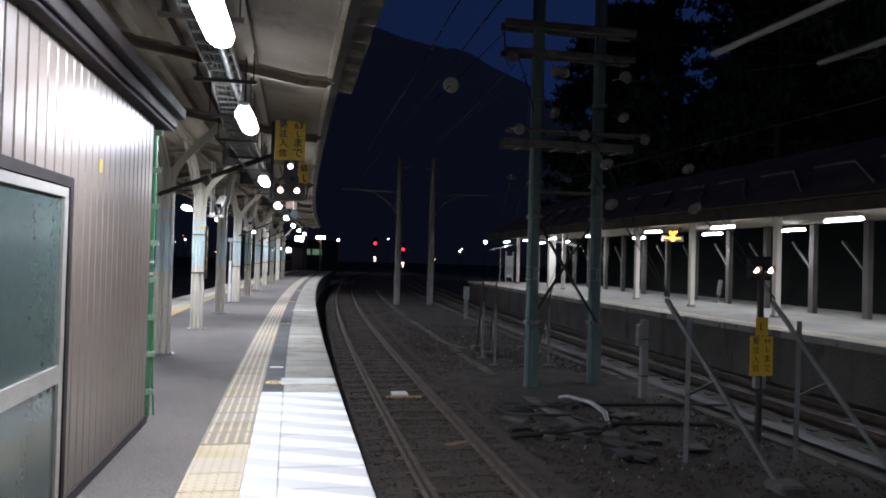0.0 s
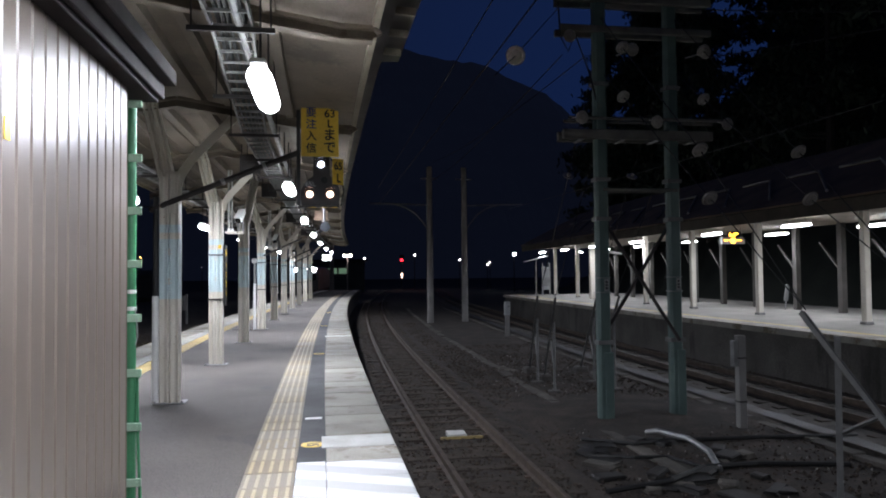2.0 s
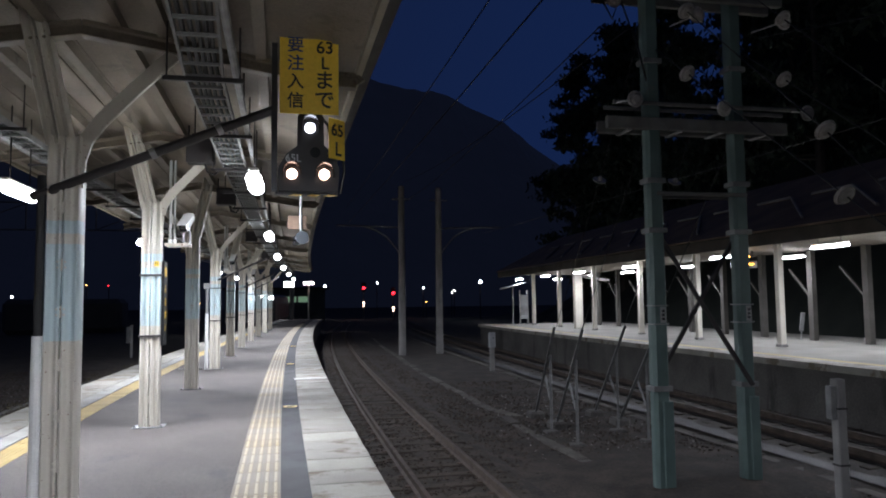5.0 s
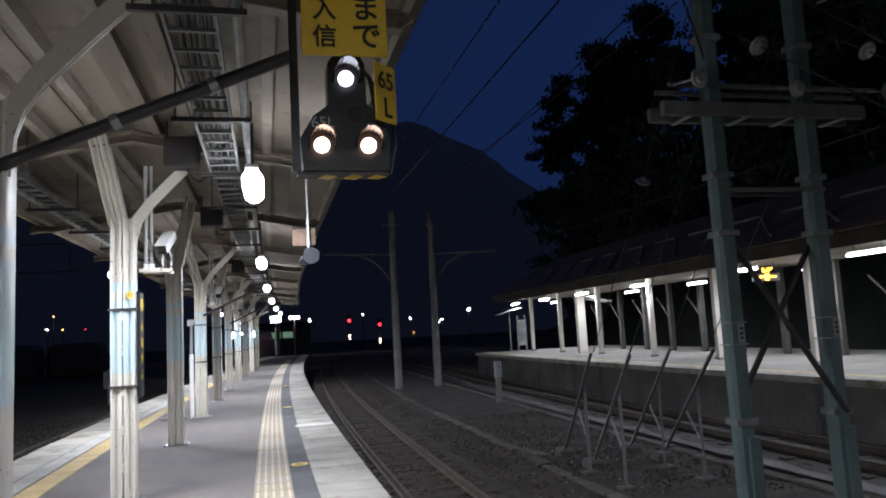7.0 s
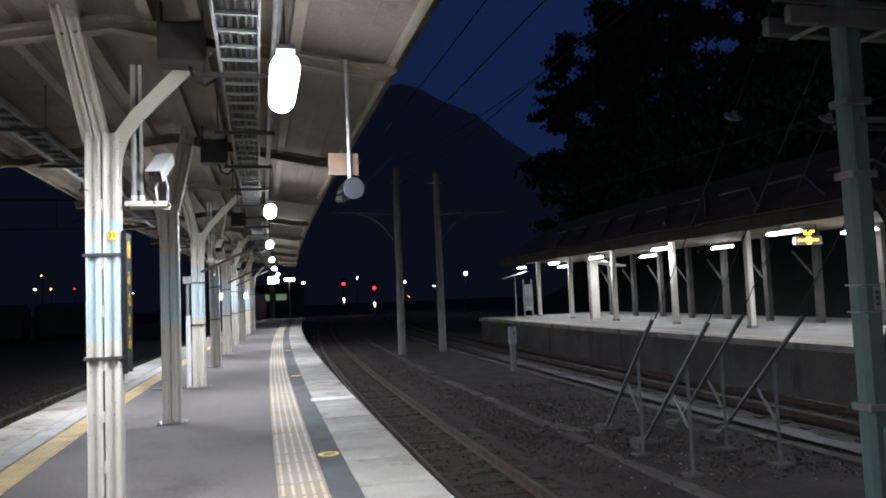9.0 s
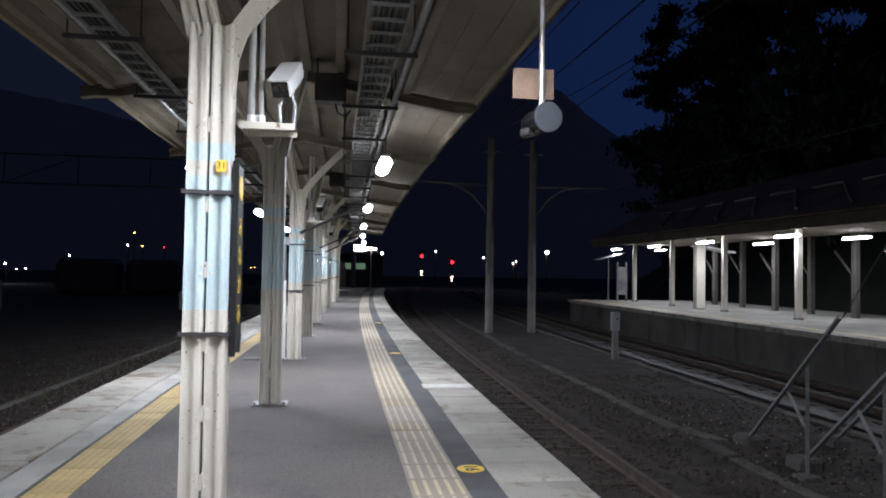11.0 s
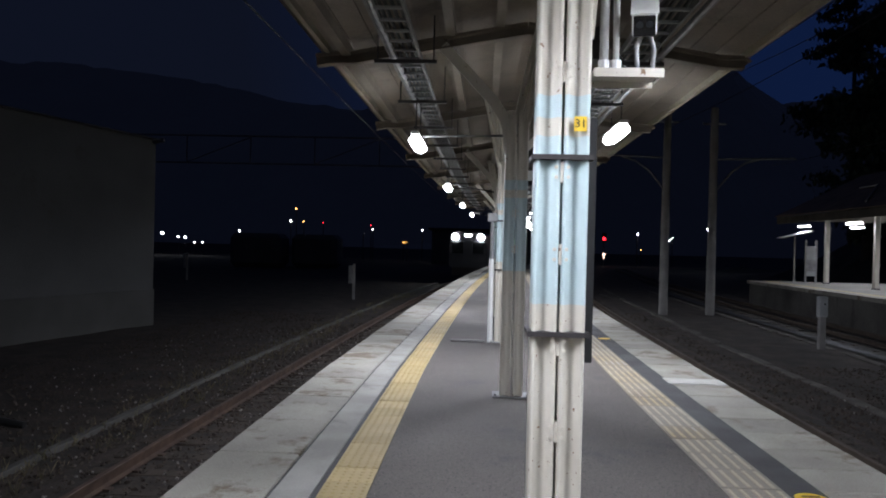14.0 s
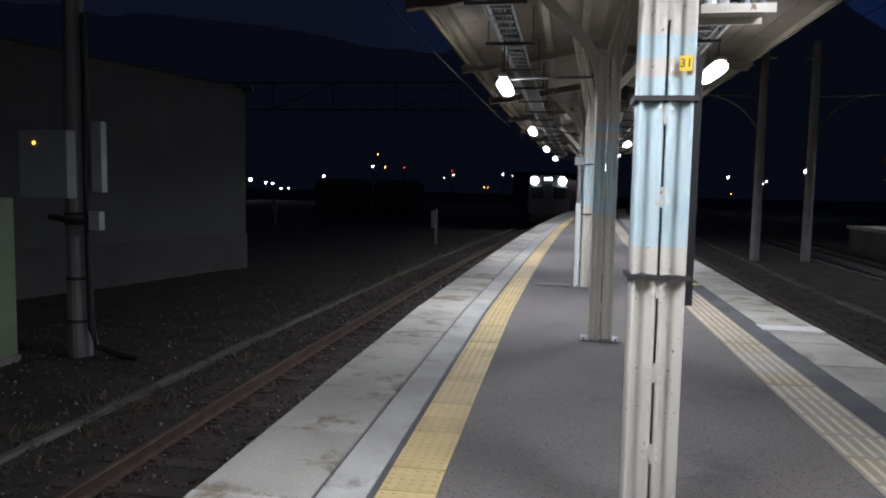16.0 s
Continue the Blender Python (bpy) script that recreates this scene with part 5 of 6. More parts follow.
def build_platform_speaker():
    t = thing("platform_loudspeaker", "grey round loudspeaker hung on a pole from the canopy edge", "loudspeaker", (-0.06, 14.42, 0))
    bm = bmesh.new()
    rod(bm, [(0.0, 0.02, 2.50), (0.0, 0.02, 3.50)], 0.018, 8)
    part("pole", bm, GALV, t)
    bm = bmesh.new()
    box(bm, -0.17, 0.075, 0.03, 0.045, 2.535, 2.715)
    part("rusty_plate", bm, RUST, t, "rust-stained square plate")
    bm = bmesh.new()
    disc(bm, (0.02, -0.05, 2.415), (0.25, -1, -0.05), 0.088, 0.02, 28)
    part("front_cover", bm, SPEAKERGREY, t, "flat grey front cover")
    bm = bmesh.new()
    rod(bm, [(0.015, -0.03, 2.415), (-0.035, 0.13, 2.40)], 0.078, 20, 0.068)
    for f in bm.faces:
        f.smooth = len(f.verts) == 4
    for e in bm.edges:
        e.smooth = all(len(f.verts) == 4 for f in e.link_faces)
    part("body", bm, BLACKSHELL, t, "glossy black shell")
    bm = bmesh.new()
    rod(bm, [(-0.05, 0.05, 2.345), (-0.09, 0.10, 2.34)], 0.03, 10)
    part("connector", bm, SIGNALBLACK, t)


BLACKSHELL = plain("glossy_black_shell", (0.008, 0.008, 0.009), 0.22)
SPEAKERGREY = shade("speaker_grey", (0.034, 0.04, 0.047), (0.028, 0.033, 0.038), 5.0, 0.85, 0.05, 60)


def build_floor_discs():
    for y, num in ((8.12, "15"), (15.85, "16"), (23.6, "17"), (31.3, "18")):
        t = thing("floor_disc", "round yellow number disc on the dark grey strip", "floor marking", (-0.185 + bend(y), y, 0.0), group="floor number discs")
        bm = bmesh.new()
        disc(bm, (0, 0, 0.0015), (0, 0, 1), 0.105, 0.004, 28)
        part("disc", bm, SIGNYELLOW, t)
        if num in ("15", "16"):
            face_text("letter", num, 0.15, Matrix.Translation((0, 0, 0.0048)) @ Matrix.Rotation(radians(-90), 4, "Z"), BLACK, t, "", 0.02)
    for y in (9.35,):
        t = thing("floor_plate", "small pale plate on the dark grey strip", "floor marking", (-0.185 + bend(y), y, 0.0), group="pale floor plates")
        bm = bmesh.new()
        box(bm, -0.09, 0.09, -0.05, 0.05, 0.0, 0.003)
        part("plate", bm, WHITE, t)


# ---------------------------------------------------------------- among the tracks
def angle_strut(bm, a, b, w=0.05):
    sweep(bm, [a, b], [(-w / 2, -w / 2), (w / 2, -w / 2), (w / 2, -w / 2 + 0.012), (-w / 2 + 0.012, -w / 2 + 0.012), (-w / 2 + 0.012, w / 2), (-w / 2, w / 2)], (0.3, 0.5, 0.81))


def build_stay_frames():
    # four galvanised stays anchored behind the twin pole
    for x, y in ((5.43, 18.35), (5.45, 19.85), (6.97, 18.35), (6.92, 19.62)):
        t = thing("stay_frame", "galvanised angle-iron stay with a slanting brace", "stay", (x, y, GROUND_Z), group="angle-iron stays")
        for a, b, w in (((0, 0, 0), (0, 0, 1.70), 0.052), ((-0.28, -1.04, 2.36), (0.36, 2.10, 0.06), 0.05), ((0, 0.04, 0.72), (0.12, 0.62, 1.16), 0.045)):
            bm = bmesh.new()
            angle_strut(bm, a, b, w)
            part("angle_iron", bm, LADDERGREY, t)
        bm = bmesh.new()
        box(bm, -0.16, 0.16, -0.16, 0.16, -0.06, 0.05, bevel=0.03)
        part("footing", bm, WALLCONC, t, "concrete footing")
        bm = bmesh.new()
        box(bm, 0.18, 0.54, 1.85, 2.3, -0.06, 0.16, bevel=0.05)
        part("anchor_block", bm, WALLCONC, t, "rough concrete anchor block")
    # larger raking struts nearer the start
    for x, y, lean in ((5.86, 8.95, 1.0), (7.55, 8.75, 1.1)):
        t = thing("raking_strut", "tall galvanised strut with a long raking leg", "stay", (x, y, GROUND_Z), group="raking struts")
        for a, b, w in (((0, 0, 0), (0.02, 0, 2.14), 0.07), ((-0.16, 0.35, 2.42), (0.62, -1.35, 0.05), 0.09), ((0.02, 0, 1.02), (0.22, -0.42, 1.30), 0.05)):
            bm = bmesh.new()
            angle_strut(bm, a, b, w)
            part("angle_iron", bm, LADDERGREY, t)
        bm = bmesh.new()
        box(bm, 0.45, 0.85, -1.6, -1.2, -0.06, 0.12, bevel=0.04)
        part("anchor_block", bm, WALLCONC, t, "rough concrete anchor block")


def build_low_signal():
    t = thing("ground_signal_mast", "dark signal mast with two lit lenses and a yellow board", "signal", (7.78, 10.0, GROUND_Z))
    bm = bmesh.new()
    rod(bm, [(0, 0, -0.05), (0, 0, 2.9)], 0.055, 10)
    part("mast", bm, DARKSTEEL, t)
    bm = bmesh.new()
    box(bm, -0.22, 0.22, -0.02, 0.12, 2.72, 3.12, bevel=0.04)
    part("housing", bm, SIGNALBLACK, t)
    for x in (-0.12, 0.14):
        bm = bmesh.new()
        lens(bm, x, 2.89, 0.05, -0.035)
        part("lens", bm, WARM_GLOW, t, "lit warm white lens")
        bm = bmesh.new()
        hood(bm, x, 2.89, 0.065, -0.02, 0.12)
        part("hood", bm, SIGNALBLACK, t)
    b = new("yellow_board")
    b.parent = t
    tagged(b, "yellow board with black lettering")
    bm = bmesh.new()
    box(bm, -0.23, 0.20, -0.075, -0.065, 1.12, 1.78, bevel=0.003)
    part("plate", bm, SIGNYELLOW, b)
    bm = bmesh.new()
    box(bm, -0.13, 0.10, -0.072, -0.064, 1.79, 2.10)
    part("upper_plate", bm, SIGNYELLOW, b)
    up = Matrix.Rotation(radians(90), 4, "X")
    for ch, x, z, size, m in (("64", 0.095, 1.70, 0.12, BLACK), ("L", 0.09, 1.56, 0.13, BLACK), ("ま", 0.09, 1.40, 0.15, BLACK), ("で", 0.09, 1.24, 0.15, BLACK), ("要", -0.12, 1.70, 0.13, BLACK), ("注", -0.12, 1.54, 0.13, BLACK), ("入", -0.12, 1.39, 0.13, BLACK), ("信", -0.12, 1.24, 0.13, BLACK), ("L", -0.02, 1.94, 0.18, BLACK)):
        face_text("letter", ch, size, Matrix.Translation((x, -0.078, z)) @ up, m, b)
    bm = bmesh.new()
    box(bm, -0.10, 0.10, -0.05, 0.05, 0.9, 1.1, bevel=0.01)
    part("terminal_box", bm, GALV, t, "grey terminal box")


def build_track_posts():
    t = thing("concrete_post", "weathered square concrete post with a grey box", "post", (7.55, 13.75, GROUND_Z))
    bm = bmesh.new()
    box(bm, -0.075, 0.075, -0.075, 0.075, -0.05, 1.72, bevel=0.015)
    part("post", bm, POLECONC, t)
    bm = bmesh.new()
    box(bm, -0.17, -0.075, -0.06, 0.06, 1.15, 1.62, bevel=0.012)
    part("box", bm, GALV, t)
    for z in (0.5, 1.3):
        bm = bmesh.new()
        box(bm, -0.083, 0.083, -0.083, 0.083, z - 0.015, z + 0.015)
        part("strap", bm, DARKSTEEL, t)
    t = thing("marker_post", "pale concrete marker post with a pale grey box head", "post", (8.02, 33.5, GROUND_Z))
    bm = bmesh.new()
    box(bm, -0.09, 0.09, -0.09, 0.09, -0.05, 1.15, bevel=0.02)
    part("post", bm, POLECONC, t)
    bm = bmesh.new()
    box(bm, -0.13, 0.13, -0.11, 0.11, 0.98, 1.60, bevel=0.025)
    part("head", bm, CABINET, t, "pale grey box head")
    bm = bmesh.new()
    disc(bm, (0.03, -0.112, 1.38), (0, 1, 0), 0.03, 0.02, 12)
    part("lock", bm, BLACK, t, "small dark lock")
    t = thing("track_marker", "flat white marker block lying between the rails", "marker", (2.19, 13.74, RAIL_Z - 0.165))
    bm = bmesh.new()
    box(bm, -0.16, 0.16, -0.17, 0.17, 0.0, 0.075, bevel=0.01)
    part("block", bm, WHITE, t)
    bm = bmesh.new()
    box(bm, -0.30, 0.42, -0.21, -0.17, 0.0, 0.04)
    part("yellow_bar", bm, TACTILE_NEW, t, "dirty yellow bar")
    t = thing("track_plate", "pale plate lying beside the rail", "plate", (2.6, 9.9, RAIL_Z - 0.165), turn=24)
    bm = bmesh.new()
    box(bm, -0.25, 0.25, -0.09, 0.09, 0.0, 0.02, bevel=0.004)
    part("plate", bm, RUST, t)


def build_troughs():
    t = thing("cable_trough", "pale concrete cable trough running beside the track", "cable trough", kind="structure")
    rnd = random.Random(11)
    bm = bmesh.new()
    box(bm, -0.12, 0.12, -0.488, 0.488, -0.1, 0.0, bevel=0.012)
    lid = part("trough_lid", bm, TROUGH, t)
    first = True
    for off, y0, y1, nar in ((5.0, 11.5, 62.0, 0), (8.15, 6.0, 62.0, 0)):
        y = y0
        while y < y1:
            o = lid if first else new("trough_lid", lid.data)
            first = False
            o.parent = t
            wob = 0.04 * math.sin(y * 0.35 + off) + rnd.uniform(-0.012, 0.012)
            if off < 6 and rnd.random() < 0.06:
                o.matrix_basis = pose(off + wob + 0.3, y, GROUND_Z + 0.03, 4, -9, 25)
                y += 1.0
                continue
            o.matrix_basis = pose(off + wob + bend(y) * (0.9 if off > 0 else 1) + nar * taper(y), y, GROUND_Z + 0.045 + rnd.uniform(-0.025, 0.02), rnd.uniform(-1.4, 1.4), rnd.uniform(-3, 3), rnd.uniform(-1.5, 1.5) - math.degrees(0.0015 * (y - 17)))
            y += 1.0
    bm = bmesh.new()
    box(bm, -0.06, 0.06, -0.74, 0.74, -0.12, 0.0, bevel=0.012)
    kerb = part("kerb_stone", bm, OLDKERB, t)
    for i in range(36):
        y = 12.0 + 1.5 * i
        o = kerb if i == 0 else new("kerb_stone", kerb.data)
        o.parent = t
        o.matrix_basis = pose(-7.93 + bend(y) + taper(y) + rnd.uniform(-0.02, 0.02), y, GROUND_Z + 0.07 + rnd.uniform(-0.01, 0.01), 0, 0, rnd.uniform(-0.6, 0.6) - math.degrees(0.0015 * (y - 17) + (0.016 if y > 20 else 0)))
    bm = bmesh.new()
    for a, b in zip(range(4, 62), range(5, 63)):
        pts = [(8.50 + bend(a), a), (9.0 + bend(a), a), (9.0 + bend(b), b), (8.50 + bend(b), b)]
        bm.faces.new([bm.verts.new((x, y, GROUND_Z + 0.055)) for x, y in pts])
    d = part("drain", bm, WETMUD)
    tagged(d, "black wet drain beside the cable trough", "drain", kind="structure")
    # broken trough and cables by the twin pole
    for pts, r, m, nm, lab in (([(5.50, 13.35, 0.10), (5.60, 13.15, 0.17), (5.86, 12.55, 0.16), (5.84, 11.85, 0.12), (5.62, 11.15, 0.04)], 0.05, GALV, "bent_conduit", "bent pale steel conduit lying on the ground"),
                               ([(4.3, 13.3, 0.05), (5.0, 12.7, 0.08), (5.6, 12.9, 0.06), (6.3, 12.9, 0.05), (7.4, 12.8, 0.06), (9.0, 12.6, 0.06)], 0.035, CABLE, "ground_cable", "thick black cable lying on the ground"),
                               ([(3.6, 10.4, 0.05), (4.6, 10.6, 0.09), (5.4, 11.2, 0.07), (6.3, 11.3, 0.05), (7.6, 11.0, 0.05)], 0.04, CABLE, "ground_cable", "thick black cable lying on the ground"),
                               ([(4.0, 12.2, 0.05), (4.6, 11.8, 0.10), (5.2, 11.9, 0.05), (5.5, 11.0, 0.06)], 0.03, CABLE, "ground_cable", "thick black cable lying on the ground")):
        t2 = thing(nm, lab, "cable", (0, 0, GROUND_Z))
        bm = bmesh.new()
        rod(bm, pts, r, 8)
        part("run", bm, m, t2)
    for i in range(34):
        x, y = rnd.uniform(3.9, 6.6), rnd.uniform(9.0, 13.2)
        t2 = thing("concrete_rubble", "broken flat concrete piece on the ground", "rubble", (x, y, GROUND_Z), group="rubble by the tracks", turn=rnd.uniform(0, 360))
        bm = bmesh.new()
        w, l = rnd.uniform(0.06, 0.18), rnd.uniform(0.08, 0.28)
        box(bm, -w, w, -l, l, 0.0, rnd.uniform(0.04, 0.10), bevel=0.02)
        for v in bm.verts:
            v.co += Vector((rnd.uniform(-0.03, 0.03), rnd.uniform(-0.03, 0.03), 0))
        part("piece", bm, WETMUD if i % 4 else TROUGH, t2)


OLDKERB = shade("old_kerb_concrete", (0.13, 0.122, 0.11), (0.085, 0.08, 0.073), 2.0, 0.9, 0.4, 50, vary=0.2)
TROUGH = shade("trough_concrete", (0.125, 0.113, 0.098), (0.078, 0.07, 0.06), 2.0, 0.9, 0.5, 50, stain=(0.07, 0.062, 0.052), stain_scale=2.5, stain_at=0.56, vary=0.25, speckle=0.4)
WETMUD = shade("wet_black_mud", (0.012, 0.011, 0.010), (0.02, 0.018, 0.016), 3.0, 0.6, 0.5, 30)


def build_wires():
    t = thing("overhead_wires", "thin dark overhead wires above the tracks", "wire", kind="stuff")
    for a, b, sag in (((4.7, 15.2, 5.95), (6.0, 45.5, 7.1), 0.3), ((5.2, 15.2, 5.95), (6.2, 45.5, 8.4), 0.3), ((2.3, -12, 4.6), (3.0, 46, 5.9), 0.2), ((2.3, -12, 5.6), (3.0, 46, 6.9), 0.3), ((7.6, 15.2, 5.95), (13.5, 2.0, 5.4), 0.4), ((7.7, 15.2, 8.6), (17.0, -4.0, 7.2), 0.5), ((10.3, -12, 4.6), (11.3, 46, 5.6), 0.2), ((7.3, 15.2, 7.0), (14.0, 6.0, 4.6), 0.3), ((-5.6, -12, 4.8), (-5.0, 75, 5.2), 0.4), ((-5.6, -12, 5.9), (-5.0, 75, 6.3), 0.4)):
        bm = bmesh.new()
        va, vb = Vector(a), Vector(b)
        rod(bm, [va.lerp(vb, i / 12) - Vector((0, 0, sag * math.sin(math.pi * i / 12))) for i in range(13)], 0.012, 5)
        part("wire", bm, CABLE, t)
    # two pale level bars of a steel frame over the ground beside the track
    t = thing("overhead_frame", "pale steel frame with two level bars above the trackside", "frame", (0, 0, 0))
    for a, b in (((5.0, 7.0, 4.15), (5.75, -6.0, 4.15)), ((6.45, 7.0, 4.15), (7.2, -6.0, 4.15))):
        bm = bmesh.new()
        rod(bm, [a, b], 0.04, 8)
        part("bar", bm, POLECONC, t)
        bm = bmesh.new()
        rod(bm, [(b[0], b[1] + 0.2, GROUND_Z), (b[0], b[1] + 0.2, 4.3)], 0.07, 10)
        part("post", bm, POLECONC, t)


def build_far_platform_things():
    t = thing("departure_board", "hanging departure board with orange lit characters", "display board", (15.40, 27.1, 2.70))
    bm = bmesh.new()
    box(bm, -0.48, 0.48, -0.08, 0.08, -0.13, 0.13, bevel=0.015)
    part("case", bm, GALV, t)
    bm = bmesh.new()
    for i in range(3):
        for j in range(3):
            if (i + j) % 4 != 3:
                box(bm, -0.2 + i * 0.14, -0.09 + i * 0.14, -0.088, -0.082, 0.16 + j * 0.055, 0.195 + j * 0.055)
    box(bm, -0.2, 0.2, -0.082, 0.0, 0.13, 0.34)
    part("clock_strip", bm, BLACK, t)
    bm = bmesh.new()
    for i in range(4):
        for j in range(2):
            if (i * 3 + j) % 5 != 4:
                box(bm, -0.18 + i * 0.10, -0.115 + i * 0.10, -0.095, -0.085, 0.17 + j * 0.075, 0.225 + j * 0.075)
    for i in range(7):
        if i != 3:
            box(bm, -0.40 + i * 0.11, -0.34 + i * 0.11, -0.095, -0.085, -0.02, 0.04)
    box(bm, -0.09, 0.05, -0.095, -0.085, -0.11, 0.11)
    part("lit_character", bm, ORANGE, t, "orange lit characters")
    for dx in (-0.35, 0.35):
        bm = bmesh.new()
        rod(bm, [(dx, 0, 0.12), (dx, 0, 0.62)], 0.012, 6)
        part("hanger_rod", bm, DARKSTEEL, t)
    t = thing("notice_board", "leaning white notice board at the far platform's end", "notice board", (14.75, 49.4, 0))
    bm = bmesh.new()
    box(bm, -0.28, 0.28, -0.05, 0.05, 0.35, 1.9, bevel=0.02)
    part("panel", bm, CABINET, t)
    for dx in (-0.26, 0.26):
        bm = bmesh.new()
        box(bm, dx - 0.04, dx + 0.04, -0.055, 0.055, 0.0, 2.2)
        part("leg", bm, GALV, t)
    bm = bmesh.new()
    box(bm, -0.25, 0.25, -0.056, -0.05, 0.6, 1.2)
    part("faded_sheet", bm, GALV, t, "faded notice sheet")
    t = thing("wide_column", "broad pale column of the second platform", "column", (far_x(15.2, 41.0), 41.0, 0))
    bm = bmesh.new()
    box(bm, -0.22, 0.22, -0.16, 0.16, 0, 3.2, bevel=0.03)
    part("shaft", bm, CREAM, t)
    t = thing("roofed_post", "thin post carrying a small sloping roof panel", "shelter", (14.3, 50.3, 0))
    bm = bmesh.new()
    rod(bm, [(0, 0, 0), (0, 0, 2.42)], 0.05, 8)
    part("post", bm, POLECONC, t)
    bm = bmesh.new()
    rod(bm, [(0, 0, 0), (0, 0, 0.12)], 0.13, 10, 0.07)
    part("foot", bm, POLECONC, t)
    bm = bmesh.new()
    box(bm, -0.78, 0.78, -0.5, 0.5, -0.025, 0.025, pose(0, 0, 2.50, 0, -15, 0), bevel=0.008)
    part("roof_panel", bm, GALV, t, "dull sloping roof panel")
    t = thing("leaning_sign", "small leaning white sign on the far platform", "sign", (17.6, 27.2, 0))
    bm = bmesh.new()
    box(bm, -0.09, 0.09, -0.02, 0.02, 0.35, 1.0, pose(0, 0, 0, 0, 9, 0), bevel=0.01)
    part("panel", bm, GALV, t)
    bm = bmesh.new()
    rod(bm, [(0.02, 0, 0), (0.08, 0, 0.4)], 0.02, 8)
    part("leg", bm, GALV, t)
    t = thing("canopy_flap", "pale sloping awning panel under the far canopy", "awning", (16.2, 42.0, 2.75))
    bm = bmesh.new()
    box(bm, -0.9, 0.9, -0.5, 0.5, -0.03, 0.03, pose(0, 0, 0, 0, 10, 0), bevel=0.01)
    part("panel", bm, WHITE, t)
    for dx in (-0.7, 0.7):
        bm = bmesh.new()
        rod(bm, [(dx, 0, -0.02 - dx * 0.17), (dx, 0, 0.48)], 0.012, 6)
        part("hanger_rod", bm, DARKSTEEL, t)


ORANGE = glow("orange_led", (1.0, 0.42, 0.04), 5.0)


# ---------------------------------------------------------------- the other side
def build_left_side():
    t = thing("lineside_building", "grey plain-walled building beside the tracks", "building", (-13.05, 34.55, GROUND_Z), turn=-14.5)
    bm = bmesh.new()
    box(bm, -9.0, 0.0, -16.0, 0.0, 1.19, 6.08, bevel=0.01)
    part("wall", bm, BUILDING, t, "pale grey rendered wall")
    bm = bmesh.new()
    box(bm, -9.03, 0.03, -16.03, 0.03, -0.1, 1.19)
    part("plinth", bm, PLINTH, t, "plain concrete plinth")
    bm = bmesh.new()
    box(bm, -9.1, 0.07, -16.1, 0.07, 6.08, 6.14)
    part("roof", bm, DARKSTEEL, t, "thin dark flat roof")
    bm = bmesh.new()
    sweep(bm, [(-0.10, -0.12, 6.00), (0.42, -0.12, 6.08)], rect(0.10, 0.12))
    part("eave_bracket", bm, GALV, t, "short pale bracket at the corner of the eaves")
    bm = bmesh.new()
    box(bm, 0.02, 0.07, -6.6, -6.45, 2.6, 3.7)
    part("wall_strip", bm, GALV, t, "pale strip on the wall")
    t = thing("lineside_pole", "concrete pole with cable boxes and a bent conduit", "utility pole", (-10.13, 21.8, GROUND_Z))
    bm = bmesh.new()
    rod(bm, [(0, 0, -0.05), (0, 0, 8.5)], 0.19, 16, 0.15)
    part("pole", bm, POLECONC, t)
    b = new("control_cabinet")
    b.parent = t
    bm = bmesh.new()
    box(bm, -0.70, 0.15, -0.42, -0.20, 2.60, 3.66, bevel=0.015)
    part("case", bm, CABINET, b)
    bm = bmesh.new()
    disc(bm, (-0.42, -0.425, 3.46), (0, 1, 0), 0.022, 0.02, 12)
    part("indicator", bm, ORANGE, b, "orange indicator light")
    bm = bmesh.new()
    box(bm, 0.38, 0.55, -0.15, 0.0, 2.70, 3.82, bevel=0.01)
    part("duct", bm, CABINET, t, "pale upright cable duct")
    bm = bmesh.new()
    box(bm, 0.36, 0.56, -0.25, -0.1, 2.1, 2.4, bevel=0.015)
    part("small_box", bm, CABINET, t)
    for z in (2.2, 2.35, 1.3, 0.6):
        bm = bmesh.new()
        rod(bm, [(0, 0, z - 0.025), (0, 0, z + 0.025)], 0.20, 16)
        part("band", bm, DARKSTEEL, t)
    bm = bmesh.new()
    rod(bm, [(0.25, -0.1, 5.5), (0.25, -0.1, 2.0), (0.27, -0.1, 0.5), (0.38, -0.1, 0.2), (0.75, -0.1, 0.08), (1.1, -0.1, 0.03)], 0.055, 10)
    part("conduit", bm, CABLE, t, "black conduit bending to the ground")
    bm = bmesh.new()
    rod(bm, [(-0.35, -0.2, 2.3), (0.05, -0.25, 2.25), (0.5, -0.15, 2.22)], 0.05, 8)
    part("bracket", bm, DARKSTEEL, t)
    t = thing("lineside_locker", "pale green steel locker beside the pole", "cabinet", (-10.88, 20.9, GROUND_Z))
    bm = bmesh.new()
    box(bm, -0.9, 0.10, -0.3, 0.3, 0.12, 2.6, bevel=0.02)
    part("case", bm, LOCKER, t)
    bm = bmesh.new()
    box(bm, -0.92, 0.12, -0.32, 0.32, 0.0, 0.12)
    part("plinth", bm, POLECONC, t)
    bm = bmesh.new()
    box(bm, -0.9, 0.11, -0.312, -0.302, 1.9, 1.96)
    part("handle_strip", bm, GALV, t)
    for x, y, h in ((-8.7, 47.4, 1.8), (-22.5, 60.0, 1.9)):
        t = thing("distance_post", "white distance post with a grey box", "post", (x, y, GROUND_Z), group="distance posts")
        bm = bmesh.new()
        box(bm, 0.0, 0.13, -0.06, 0.06, -0.05, h, bevel=0.01)
        part("post", bm, POLECONC, t)
        bm = bmesh.new()
